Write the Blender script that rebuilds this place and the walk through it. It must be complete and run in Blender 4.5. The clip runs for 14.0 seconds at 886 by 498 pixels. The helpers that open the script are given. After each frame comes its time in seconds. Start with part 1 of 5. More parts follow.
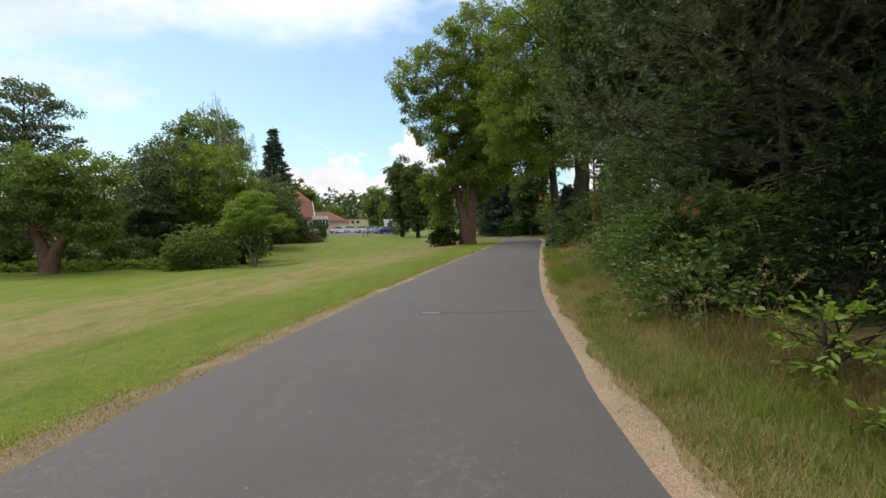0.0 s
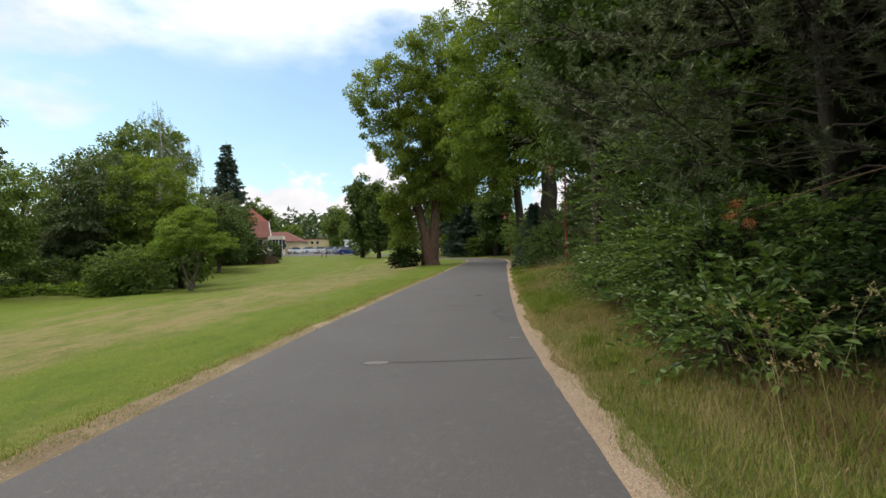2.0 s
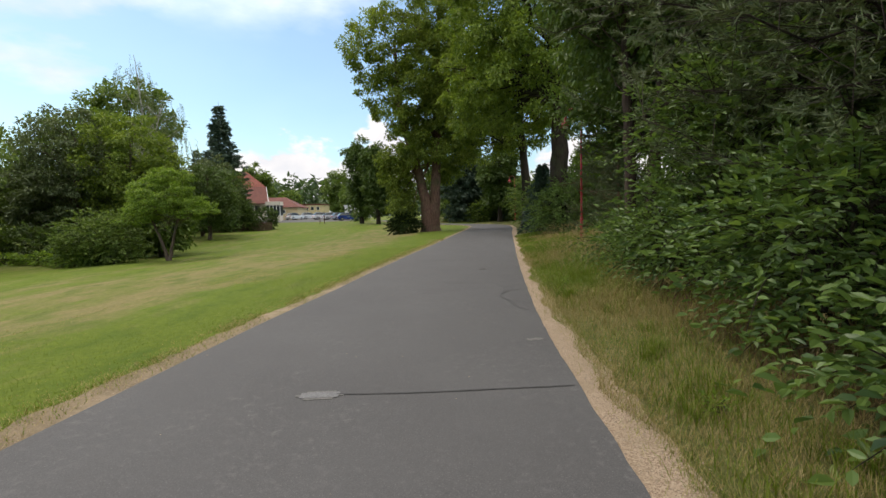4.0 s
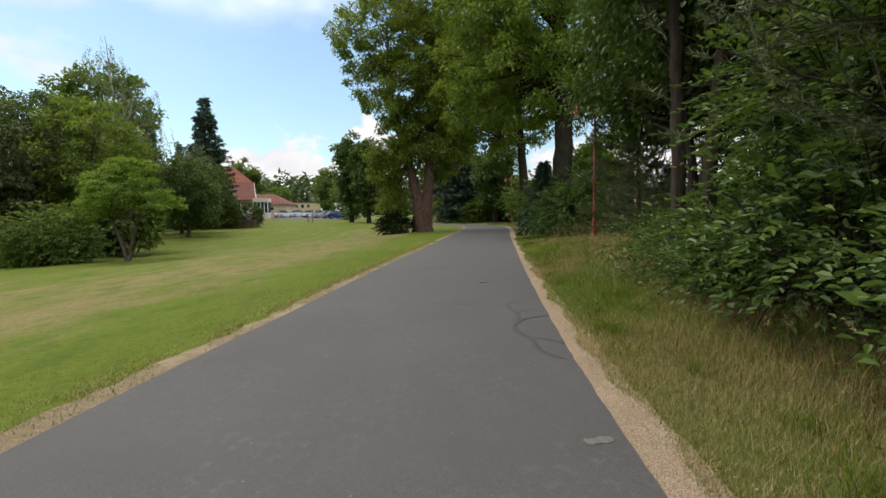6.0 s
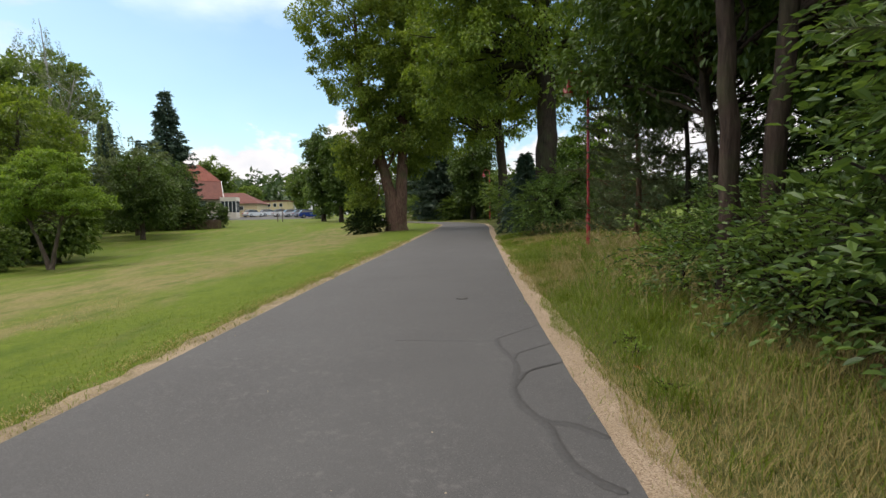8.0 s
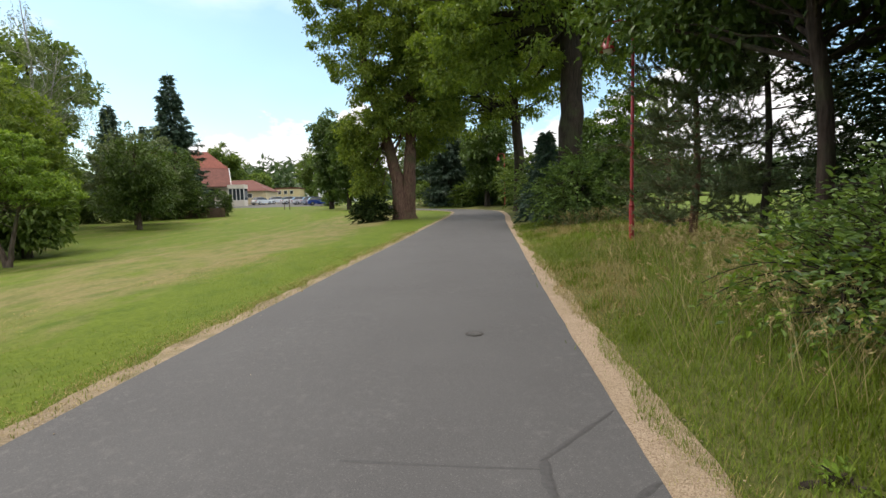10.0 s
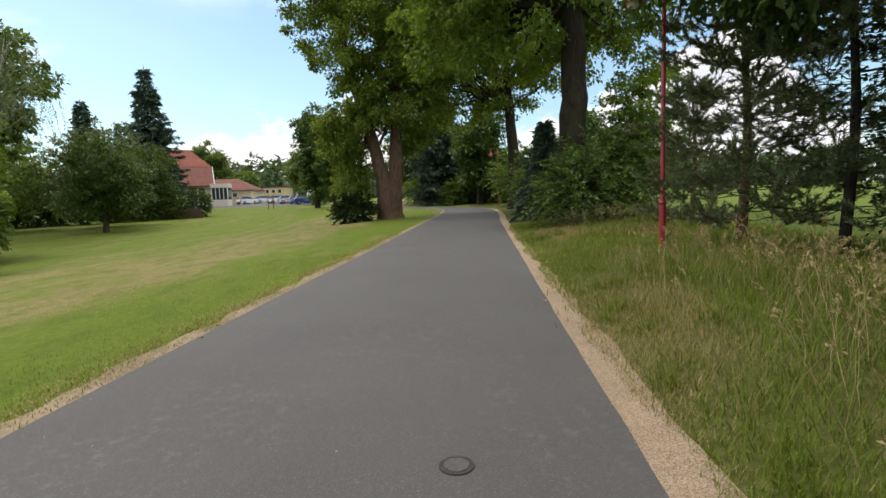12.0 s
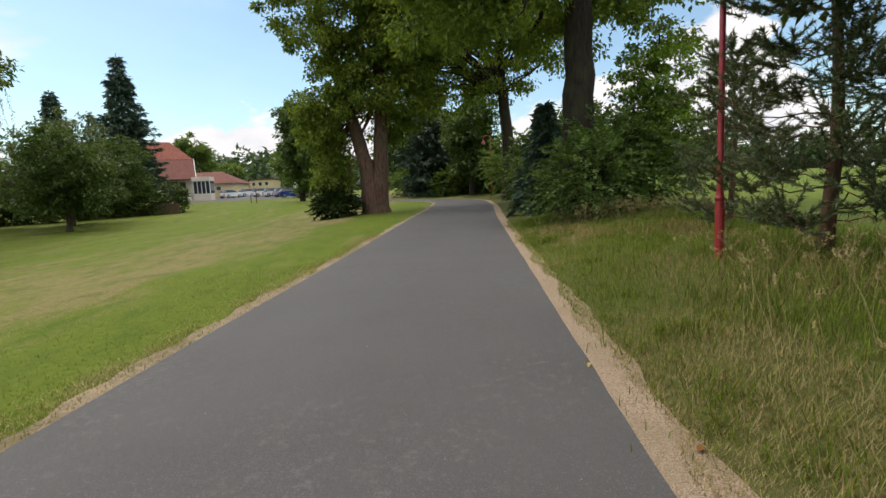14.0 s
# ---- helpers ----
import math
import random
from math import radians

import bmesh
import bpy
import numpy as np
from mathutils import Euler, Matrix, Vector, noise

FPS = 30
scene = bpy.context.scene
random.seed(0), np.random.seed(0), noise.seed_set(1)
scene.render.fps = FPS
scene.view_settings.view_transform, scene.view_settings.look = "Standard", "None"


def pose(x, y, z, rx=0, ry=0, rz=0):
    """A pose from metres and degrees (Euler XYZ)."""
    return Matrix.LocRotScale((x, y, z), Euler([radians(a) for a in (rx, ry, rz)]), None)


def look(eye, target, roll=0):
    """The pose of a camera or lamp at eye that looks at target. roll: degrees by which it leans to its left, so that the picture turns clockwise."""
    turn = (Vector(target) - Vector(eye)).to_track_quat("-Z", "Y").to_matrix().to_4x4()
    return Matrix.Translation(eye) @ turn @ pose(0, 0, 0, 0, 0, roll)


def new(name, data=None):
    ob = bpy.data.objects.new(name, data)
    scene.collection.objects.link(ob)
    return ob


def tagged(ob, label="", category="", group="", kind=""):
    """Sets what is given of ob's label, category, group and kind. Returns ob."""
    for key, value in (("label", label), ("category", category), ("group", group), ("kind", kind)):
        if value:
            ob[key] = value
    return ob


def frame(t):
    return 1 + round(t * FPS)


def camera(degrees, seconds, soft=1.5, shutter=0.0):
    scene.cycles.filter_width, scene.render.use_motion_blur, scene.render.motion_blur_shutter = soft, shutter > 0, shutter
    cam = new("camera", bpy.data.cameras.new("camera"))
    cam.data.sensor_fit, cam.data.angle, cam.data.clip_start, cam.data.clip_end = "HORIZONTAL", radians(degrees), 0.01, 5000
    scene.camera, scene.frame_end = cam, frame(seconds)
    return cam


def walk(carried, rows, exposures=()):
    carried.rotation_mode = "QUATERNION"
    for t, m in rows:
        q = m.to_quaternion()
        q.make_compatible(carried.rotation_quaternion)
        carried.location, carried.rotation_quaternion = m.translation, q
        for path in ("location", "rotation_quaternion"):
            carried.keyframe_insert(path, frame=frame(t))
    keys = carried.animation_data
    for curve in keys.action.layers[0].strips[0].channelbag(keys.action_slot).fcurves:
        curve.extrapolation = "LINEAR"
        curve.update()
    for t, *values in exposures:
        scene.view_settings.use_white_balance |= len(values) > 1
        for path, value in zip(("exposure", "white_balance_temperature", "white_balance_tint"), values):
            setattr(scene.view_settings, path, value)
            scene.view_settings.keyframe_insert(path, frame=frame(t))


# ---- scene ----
cam = camera(83.4, 14.0)
PATH = [
    (0, (0.176, 0.961, 1.458), (0.139, 2.96, 1.401), -1.1),
    (0.5, (0.241, 1.531, 1.475), (0.229, 3.531, 1.464), -1.7),
    (1, (0.247, 2.125, 1.483), (0.272, 4.125, 1.522), -0.9),
    (1.5, (0.266, 2.855, 1.436), (0.344, 4.853, 1.478), -1.3),
    (2, (0.307, 3.409, 1.446), (0.42, 5.405, 1.469), -1.2),
    (2.5, (0.36, 4.165, 1.417), (0.551, 6.156, 1.395), -1.3),
    (3, (0.403, 4.764, 1.412), (0.504, 6.762, 1.377), -1.1),
    (3.5, (0.51, 5.356, 1.428), (0.615, 7.351, 1.336), -1.5),
    (3.7, (0.558, 5.607, 1.44), (0.654, 7.601, 1.326), -1.4),
    (6, (0.753, 8.644, 1.469), (0.881, 10.637, 1.353), -0.5),
    (6.5, (0.788, 9.27, 1.462), (0.898, 11.263, 1.336), -0.1),
    (7, (0.926, 9.952, 1.477), (1.043, 11.945, 1.363), -0.7),
    (7.5, (1.007, 10.611, 1.475), (1.139, 12.604, 1.368), -1.0),
    (8, (1.141, 11.25, 1.464), (1.356, 13.235, 1.337), -1.2),
    (8.5, (1.235, 11.91, 1.46), (1.415, 13.894, 1.281), -1.3),
    (8.7, (1.243, 12.205, 1.484), (1.387, 14.192, 1.307), -1.5),
    (10.8, (1.837, 15.302, 1.536), (2.046, 17.282, 1.345), -1.6),
    (11, (1.882, 15.588, 1.539), (2.125, 17.562, 1.334), -1.6),
    (11.5, (2.029, 16.223, 1.529), (2.331, 18.185, 1.286), -2.7),
    (12, (2.055, 16.846, 1.536), (2.242, 18.828, 1.346), -2.0),
    (12.5, (2.141, 17.434, 1.588), (2.318, 19.418, 1.406), -1.3),
    (13, (2.242, 18.099, 1.583), (2.419, 20.08, 1.375), -1.6),
    (13.5, (2.324, 18.806, 1.591), (2.599, 20.774, 1.365), -2.2),
    (14, (2.432, 19.402, 1.666), (2.647, 21.377, 1.435), -2.8),
]
EXPOSURES = [(0, 0.45), (1, 0.28), (2.5, 0.5), (3.5, 0.47), (6, 0.40), (7.5, 0.39), (7.9, 0.44), (8.5, 0.72), (11, 0.72), (11.6, 0.72), (12.4, 0.42), (14, 0.45)]
walk(cam, [(t, look(eye, target, roll)) for t, eye, target, roll in PATH], [(t, stops, 6720, 13.5) for t, stops in EXPOSURES])

# ---- daylight ----
SUN_AZ, SUN_EL = -62.0, 60.0
sun_dir = Vector((math.sin(radians(SUN_AZ)) * math.cos(radians(SUN_EL)), math.cos(radians(SUN_AZ)) * math.cos(radians(SUN_EL)), math.sin(radians(SUN_EL))))
sun = new("sun", bpy.data.lights.new("sun", "SUN"))
sun.data.energy, sun.data.angle, sun.data.color = 1.35, radians(20), (1.0, 0.95, 0.87)
sun.matrix_world = look(sun_dir * 50, (0, 0, 0))

world = bpy.data.worlds.new("sky")
scene.world = world
world.use_nodes = True


def build_sky():
    nt = world.node_tree
    nt.nodes.clear()
    N, L = nt.nodes.new, nt.links.new

    def math_node(op, a, b=None, c=None, clamp=False):
        n = N("ShaderNodeMath")
        n.operation, n.use_clamp = op, clamp
        for i, v in enumerate((a, b, c)):
            if v is None:
                continue
            if isinstance(v, (int, float)):
                n.inputs[i].default_value = v
            else:
                L(v, n.inputs[i])
        return n.outputs[0]

    sky = N("ShaderNodeTexSky")
    sky.sky_type, sky.sun_disc = "NISHITA", False
    sky.sun_elevation, sky.sun_rotation = radians(SUN_EL), radians(SUN_AZ)
    sky.air_density, sky.dust_density, sky.ozone_density = 1.0, 1.2, 1.4
    co = N("ShaderNodeTexCoord")
    sep = N("ShaderNodeSeparateXYZ")
    L(co.outputs["Generated"], sep.inputs[0])
    x, y, z = sep.outputs
    zc = math_node("MAXIMUM", z, 0.02)
    # heaped clouds along the horizon
    low = N("ShaderNodeTexNoise")
    low.inputs["Scale"].default_value, low.inputs["Detail"].default_value, low.inputs["Roughness"].default_value = 9.0, 10.0, 0.56
    squash = N("ShaderNodeMapping")
    squash.inputs["Scale"].default_value = (1, 1, 1.7)
    squash.inputs["Location"].default_value = (0.42, 0.1, 0.0)
    L(co.outputs["Generated"], squash.inputs[0])
    L(squash.outputs[0], low.inputs["Vector"])
    # the tops of the heaps stand higher in three places
    side = math_node("DIVIDE", x, math_node("MAXIMUM", y, 0.15))
    tops = 0.055
    for middle, rise, width in ((-0.27, 0.105, 0.12), (-0.06, 0.135, 0.075), (0.30, 0.07, 0.14), (0.68, 0.235, 0.24)):
        u = math_node("MULTIPLY", math_node("SUBTRACT", side, middle), 1 / width)
        bell = math_node("POWER", 2.718, math_node("MULTIPLY", math_node("MULTIPLY", u, u), -1.0))
        tops = math_node("ADD", tops, math_node("MULTIPLY", bell, rise))
    heap = math_node("ADD", math_node("SUBTRACT", tops, z), math_node("MULTIPLY_ADD", low.outputs[0], 0.26, -0.13))
    heap = math_node("MULTIPLY", heap, 48.0, clamp=True)
    # thin high clouds
    flat = N("ShaderNodeCombineXYZ")
    L(math_node("DIVIDE", x, math_node("ADD", zc, 0.15)), flat.inputs[0])
    L(math_node("DIVIDE", y, math_node("ADD", zc, 0.15)), flat.inputs[1])
    high = N("ShaderNodeTexNoise")
    high.inputs["Scale"].default_value, high.inputs["Detail"].default_value, high.inputs["Roughness"].default_value = 1.15, 7.0, 0.55
    shift = N("ShaderNodeMapping")
    shift.inputs["Location"].default_value = (1.7, 0.35, 0.0)
    L(flat.outputs[0], shift.inputs[0])
    L(shift.outputs[0], high.inputs["Vector"])
    overhead = math_node("MULTIPLY_ADD", z, 1.1, -0.50)
    veil = math_node("MULTIPLY_ADD", math_node("ADD", high.outputs[0], overhead), 5.0, -1.9, clamp=True)
    veil = math_node("MULTIPLY", veil, math_node("MULTIPLY_ADD", z, 7.0, -2.2, clamp=True))
    # one bright bank of cloud high over the lawn
    aim = N("ShaderNodeVectorMath")
    aim.operation = "DOT_PRODUCT"
    aim.inputs[1].default_value = Vector((-0.66, 0.72, 0.46)).normalized()
    L(co.outputs["Generated"], aim.inputs[0])
    bank = math_node("MULTIPLY_ADD", aim.outputs["Value"], 9.0, -8.80)
    bank = math_node("ADD", bank, math_node("MULTIPLY_ADD", high.outputs[0], 1.6, -0.72))
    bank = math_node("MULTIPLY", bank, 3.0, clamp=True)
    haze = math_node("MAXIMUM", math_node("MULTIPLY_ADD", z, -0.9, 0.20, clamp=True), 0.05)
    cover = math_node("MAXIMUM", math_node("MAXIMUM", heap, bank), haze)
    blue = N("ShaderNodeBackground")
    blue.inputs["Strength"].default_value = 0.14
    tint = N("ShaderNodeMix")
    tint.data_type, tint.blend_type = "RGBA", "MULTIPLY"
    tint.inputs[0].default_value, tint.inputs[7].default_value = 1.0, (0.88, 1.04, 1.0, 1)
    L(sky.outputs[0], tint.inputs[6])
    L(tint.outputs[2], blue.inputs["Color"])
    white = N("ShaderNodeBackground")
    shade = N("ShaderNodeTexNoise")
    shade.inputs["Scale"].default_value, shade.inputs["Detail"].default_value = 9.0, 6.0
    L(squash.outputs[0], shade.inputs["Vector"])
    ramp = N("ShaderNodeValToRGB")
    ramp.color_ramp.elements[0].position, ramp.color_ramp.elements[0].color = 0.3, (0.72, 0.78, 0.86, 1)
    ramp.color_ramp.elements[1].position, ramp.color_ramp.elements[1].color = 0.6, (1.0, 1.0, 1.0, 1)
    L(shade.outputs[0], ramp.inputs[0])
    L(ramp.outputs[0], white.inputs["Color"])
    white.inputs["Strength"].default_value = 0.77
    mix = N("ShaderNodeMixShader")
    L(cover, mix.inputs[0])
    L(blue.outputs[0], mix.inputs[1])
    L(white.outputs[0], mix.inputs[2])
    bright = N("ShaderNodeBackground")
    bright.inputs["Color"].default_value, bright.inputs["Strength"].default_value = (1.0, 0.99, 0.97, 1), 1.35
    top = N("ShaderNodeMixShader")
    L(veil, top.inputs[0])
    L(mix.outputs[0], top.inputs[1])
    L(bright.outputs[0], top.inputs[2])
    out = N("ShaderNodeOutputWorld")
    L(top.outputs[0], out.inputs[0])


build_sky()

# ---- materials ----


def material(name, build):
    m = bpy.data.materials.new(name)
    m.use_nodes = True
    nt = m.node_tree
    nt.nodes.clear()
    out = nt.nodes.new("ShaderNodeOutputMaterial")
    nt.links.new(build(nt), out.inputs[0])
    return m


def noise_fac(nt, scale, detail=4.0, rough=0.55, stretch=None, coord="Object"):
    co = nt.nodes.new("ShaderNodeTexCoord")
    src = co.outputs[coord]
    if stretch:
        mp = nt.nodes.new("ShaderNodeMapping")
        mp.inputs["Scale"].default_value = stretch
        nt.links.new(src, mp.inputs[0])
        src = mp.outputs[0]
    n = nt.nodes.new("ShaderNodeTexNoise")
    n.inputs["Scale"].default_value, n.inputs["Detail"].default_value, n.inputs["Roughness"].default_value = scale, detail, rough
    nt.links.new(src, n.inputs["Vector"])
    return n.outputs[0]


def ramp(nt, fac, stops):
    r = nt.nodes.new("ShaderNodeValToRGB")
    els = r.color_ramp.elements
    while len(els) < len(stops):
        els.new(0.5)
    for e, (p, c) in zip(els, stops):
        e.position, e.color = p, (*c, 1)
    nt.links.new(fac, r.inputs[0])
    return r.outputs[0]


def mixed(nt, fac, a, b, blend="MIX"):
    n = nt.nodes.new("ShaderNodeMix")
    n.data_type, n.blend_type = "RGBA", blend
    for v, i in ((fac, 0), (a, 6), (b, 7)):
        if isinstance(v, (int, float)):
            n.inputs[i].default_value = v
        elif isinstance(v, tuple):
            n.inputs[i].default_value = (*v, 1)
        else:
            nt.links.new(v, n.inputs[i])
    return n.outputs[2]


def bumped(nt, fac, strength, distance):
    b = nt.nodes.new("ShaderNodeBump")
    b.inputs["Strength"].default_value, b.inputs["Distance"].default_value = strength, distance
    nt.links.new(fac, b.inputs["Height"])
    return b.outputs[0]


def principled(nt, color, rough=0.7, metal=0.0, normal=None, spec=0.4, coat=0.0):
    p = nt.nodes.new("ShaderNodeBsdfPrincipled")
    if isinstance(color, tuple):
        p.inputs["Base Color"].default_value = (*color, 1)
    else:
        nt.links.new(color, p.inputs["Base Color"])
    if isinstance(rough, (int, float)):
        p.inputs["Roughness"].default_value = rough
    else:
        nt.links.new(rough, p.inputs["Roughness"])
    p.inputs["Metallic"].default_value = metal
    p.inputs["Specular IOR Level"].default_value = spec
    p.inputs["Coat Weight"].default_value = coat
    if normal is not None:
        nt.links.new(normal, p.inputs["Normal"])
    return p.outputs[0]


def worn(name, color, rough=0.6, metal=0.0, grain=18.0, amount=0.25, bump=0.1, spec=0.4, coat=0.0):
    def build(nt):
        dark = tuple(c * (1 - amount) for c in color)
        lite = tuple(min(1.0, c * (1 + amount * 0.6)) for c in color)
        c = ramp(nt, noise_fac(nt, grain, 6), [(0.3, dark), (0.7, lite)])
        c = mixed(nt, noise_fac(nt, grain / 9, 3), c, mixed(nt, 0.35, c, dark))
        return principled(nt, c, rough, metal, bumped(nt, noise_fac(nt, grain * 3, 4), bump, 0.02), spec, coat)
    return material(name, build)


def leaf_material(name, dark, light, clump=0.5, rough=0.5, through_light=0.3, spec=0.35):
    def build(nt):
        geo = nt.nodes.new("ShaderNodeNewGeometry")
        c = ramp(nt, geo.outputs["Random Per Island"], [(0.0, dark), (0.55, tuple((a + b) / 2 for a, b in zip(dark, light))), (1.0, light)])
        c = mixed(nt, ramp(nt, noise_fac(nt, clump, 3), [(0.35, (0, 0, 0)), (0.65, (1, 1, 1))]), c, mixed(nt, 0.5, c, light))
        p = principled(nt, c, rough, 0, None, spec)
        t = nt.nodes.new("ShaderNodeBsdfTranslucent")
        nt.links.new(mixed(nt, 1.0, c, (1.0, 1.0, 0.55), "MULTIPLY"), t.inputs[0])
        m = nt.nodes.new("ShaderNodeMixShader")
        m.inputs[0].default_value = through_light
        nt.links.new(p, m.inputs[1])
        nt.links.new(t.outputs[0], m.inputs[2])
        return m.outputs[0]
    return material(name, build)


def asphalt_build(nt):
    c = ramp(nt, noise_fac(nt, 140.0, 3, 0.7), [(0.25, (0.0445, 0.0438, 0.0437)), (0.75, (0.102, 0.1005, 0.1005))])
    speck = ramp(nt, noise_fac(nt, 95.0, 2, 0.5), [(0.60, (0.0,) * 3), (0.72, (0.7,) * 3)])
    c = mixed(nt, speck, c, (0.182, 0.176, 0.17))
    big = ramp(nt, noise_fac(nt, 0.55, 5), [(0.35, (0.0,) * 3), (0.7, (1.0,) * 3)])
    c = mixed(nt, big, c, mixed(nt, 0.35, c, (0.109, 0.1085, 0.108)))
    patch = ramp(nt, noise_fac(nt, 11.0, 8, 0.72), [(0.535, (0.0,) * 3), (0.66, (0.62,) * 3)])
    patch = mixed(nt, 1.0, patch, ramp(nt, noise_fac(nt, 0.8, 3, 0.5, (1.0, 0.5, 1)), [(0.42, (0.05,) * 3), (0.6, (1.0,) * 3)]), "MULTIPLY")
    c = mixed(nt, patch, c, (0.138, 0.133, 0.13))
    streak = ramp(nt, noise_fac(nt, 1.0, 4, 0.6, (2.2, 0.12, 1)), [(0.45, (0.0,) * 3), (0.75, (0.5,) * 3)])
    c = mixed(nt, streak, c, (0.075, 0.074, 0.074))
    return principled(nt, c, 0.86, 0, bumped(nt, noise_fac(nt, 230.0, 3, 0.7), 0.45, 0.004), 0.3)


def gravel_build(nt):
    v = nt.nodes.new("ShaderNodeTexVoronoi")
    co = nt.nodes.new("ShaderNodeTexCoord")
    nt.links.new(co.outputs["Object"], v.inputs["Vector"])
    v.inputs["Scale"].default_value = 110.0
    bw = nt.nodes.new("ShaderNodeRGBToBW")
    nt.links.new(v.outputs["Color"], bw.inputs[0])
    c = ramp(nt, bw.outputs[0], [(0.1, (0.21, 0.15, 0.10)), (0.5, (0.345, 0.26, 0.18)), (0.9, (0.46, 0.365, 0.265))])
    c = mixed(nt, ramp(nt, noise_fac(nt, 2.2, 5), [(0.42, (0,) * 3), (0.68, (0.6,) * 3)]), c, (0.27, 0.21, 0.135))
    return principled(nt, c, 0.9, 0, bumped(nt, v.outputs["Distance"], 0.8, 0.012), 0.25)


def turf_build(nt):
    def calc(op, a, c):
        n = nt.nodes.new("ShaderNodeMath")
        n.operation = op
        for k, v in enumerate((a, c)):
            if isinstance(v, (int, float)):
                n.inputs[k].default_value = v
            else:
                nt.links.new(v, n.inputs[k])
        return n.outputs[0]
    fine = noise_fac(nt, 11.0, 6, 0.72)
    green = ramp(nt, fine, [(0.3, (0.057, 0.091, 0.008)), (0.7, (0.118, 0.16, 0.016))])
    straw = ramp(nt, fine, [(0.3, (0.12, 0.105, 0.04)), (0.7, (0.225, 0.187, 0.085))])
    co = nt.nodes.new("ShaderNodeTexCoord")
    sep = nt.nodes.new("ShaderNodeSeparateXYZ")
    nt.links.new(co.outputs["Object"], sep.inputs[0])
    # mowing strips run beside the road
    across = calc("SUBTRACT", sep.outputs[0], calc("MULTIPLY", sep.outputs[1], 0.155))
    across = calc("ADD", across, calc("MULTIPLY", calc("SUBTRACT", noise_fac(nt, 0.22, 4), 0.5), 3.2))
    u = calc("DIVIDE", calc("ADD", across, 40.0), 50.0)
    strip = ramp(nt, u, [(0.20, (0.30,) * 3), (0.46, (0.26,) * 3), (0.52, (0.50,) * 3), (0.60, (0.66,) * 3), (0.65, (0.66,) * 3), (0.68, (0.16,) * 3), (0.712, (0.12,) * 3), (0.728, (0.30,) * 3), (0.74, (0.62,) * 3), (0.93, (0.05,) * 3)])
    streaks = noise_fac(nt, 1.0, 6, 0.6, (0.7, 0.2, 1))
    flecks = noise_fac(nt, 2.6, 6, 0.68, (1.0, 0.5, 1))
    wear = calc("ADD", strip, calc("ADD", calc("MULTIPLY", calc("SUBTRACT", streaks, 0.5), 1.7), calc("MULTIPLY", calc("SUBTRACT", flecks, 0.5), 1.0)))
    strip = ramp(nt, wear, [(0.27, (0.03,) * 3), (0.74, (0.9,) * 3)])
    c = mixed(nt, strip, green, straw)
    thatch = ramp(nt, fine, [(0.3, (0.042, 0.05, 0.016)), (0.7, (0.125, 0.122, 0.045))])
    c_verge = ramp(nt, u, [(0.79, (0.0,) * 3), (0.80, (0.8,) * 3), (0.89, (0.7,) * 3), (0.93, (0.0,) * 3)])
    lush = ramp(nt, noise_fac(nt, 0.5, 5, 0.6), [(0.5, (0.0,) * 3), (0.75, (0.45,) * 3)])
    c = mixed(nt, lush, c, green)
    clover = ramp(nt, noise_fac(nt, 1.6, 6, 0.65, (1.0, 0.45, 1)), [(0.5, (0.0,) * 3), (0.66, (0.6,) * 3)])
    c = mixed(nt, clover, c, (0.05, 0.088, 0.009))
    c = mixed(nt, c_verge, c, thatch)
    return principled(nt, c, 0.9, 0, bumped(nt, noise_fac(nt, 60.0, 5, 0.75), 0.6, 0.02), 0.12)


def litter_build(nt):
    c = ramp(nt, noise_fac(nt, 22.0, 6, 0.7), [(0.3, (0.05, 0.035, 0.02)), (0.55, (0.12, 0.085, 0.045)), (0.75, (0.21, 0.15, 0.08))])
    c = mixed(nt, ramp(nt, noise_fac(nt, 1.7, 4), [(0.45, (0,) * 3), (0.65, (0.8,) * 3)]), c, (0.075, 0.10, 0.025))
    return principled(nt, c, 0.95, 0, bumped(nt, noise_fac(nt, 45.0, 5, 0.7), 0.8, 0.03), 0.1)


def bark(name, dark, light, stretch=(14, 14, 2.2)):
    def build(nt):
        f = noise_fac(nt, 1.0, 7, 0.65, stretch)
        c = ramp(nt, f, [(0.3, dark), (0.7, light)])
        c = mixed(nt, ramp(nt, noise_fac(nt, 1.3, 4), [(0.5, (0,) * 3), (0.7, (0.5,) * 3)]), c, (0.06, 0.075, 0.03))
        return principled(nt, c, 0.92, 0, bumped(nt, f, 0.9, 0.05), 0.15)
    return material(name, build)


ASPHALT = material("asphalt", asphalt_build)
TAR = worn("tar", (0.058, 0.057, 0.057), 0.7, 0, 40)
GRAVEL = material("gravel", gravel_build)
TURF = material("turf", turf_build)
LITTER = material("leaf litter", litter_build)
BARK = bark("grey brown bark", (0.035, 0.026, 0.02), (0.15, 0.115, 0.088))
BARK_RED = bark("reddish bark", (0.045, 0.025, 0.018), (0.19, 0.115, 0.085))
BARK_DARK = bark("dark bark", (0.018, 0.014, 0.011), (0.062, 0.047, 0.036))
# oak brown with the shade under the crowns put into its colour
BARK_SHADE = bark("brown oak bark toned for shade", (0.022, 0.015, 0.012), (0.082, 0.056, 0.044))
BARK_BIRCH = bark("birch bark", (0.10, 0.09, 0.08), (0.55, 0.53, 0.49), (3, 3, 9))
BARK_PINE = bark("pine bark", (0.05, 0.03, 0.02), (0.22, 0.125, 0.075))
LIME = leaf_material("lime leaves", (0.072, 0.12, 0.018), (0.235, 0.30, 0.048), 0.35, through_light=0.5)
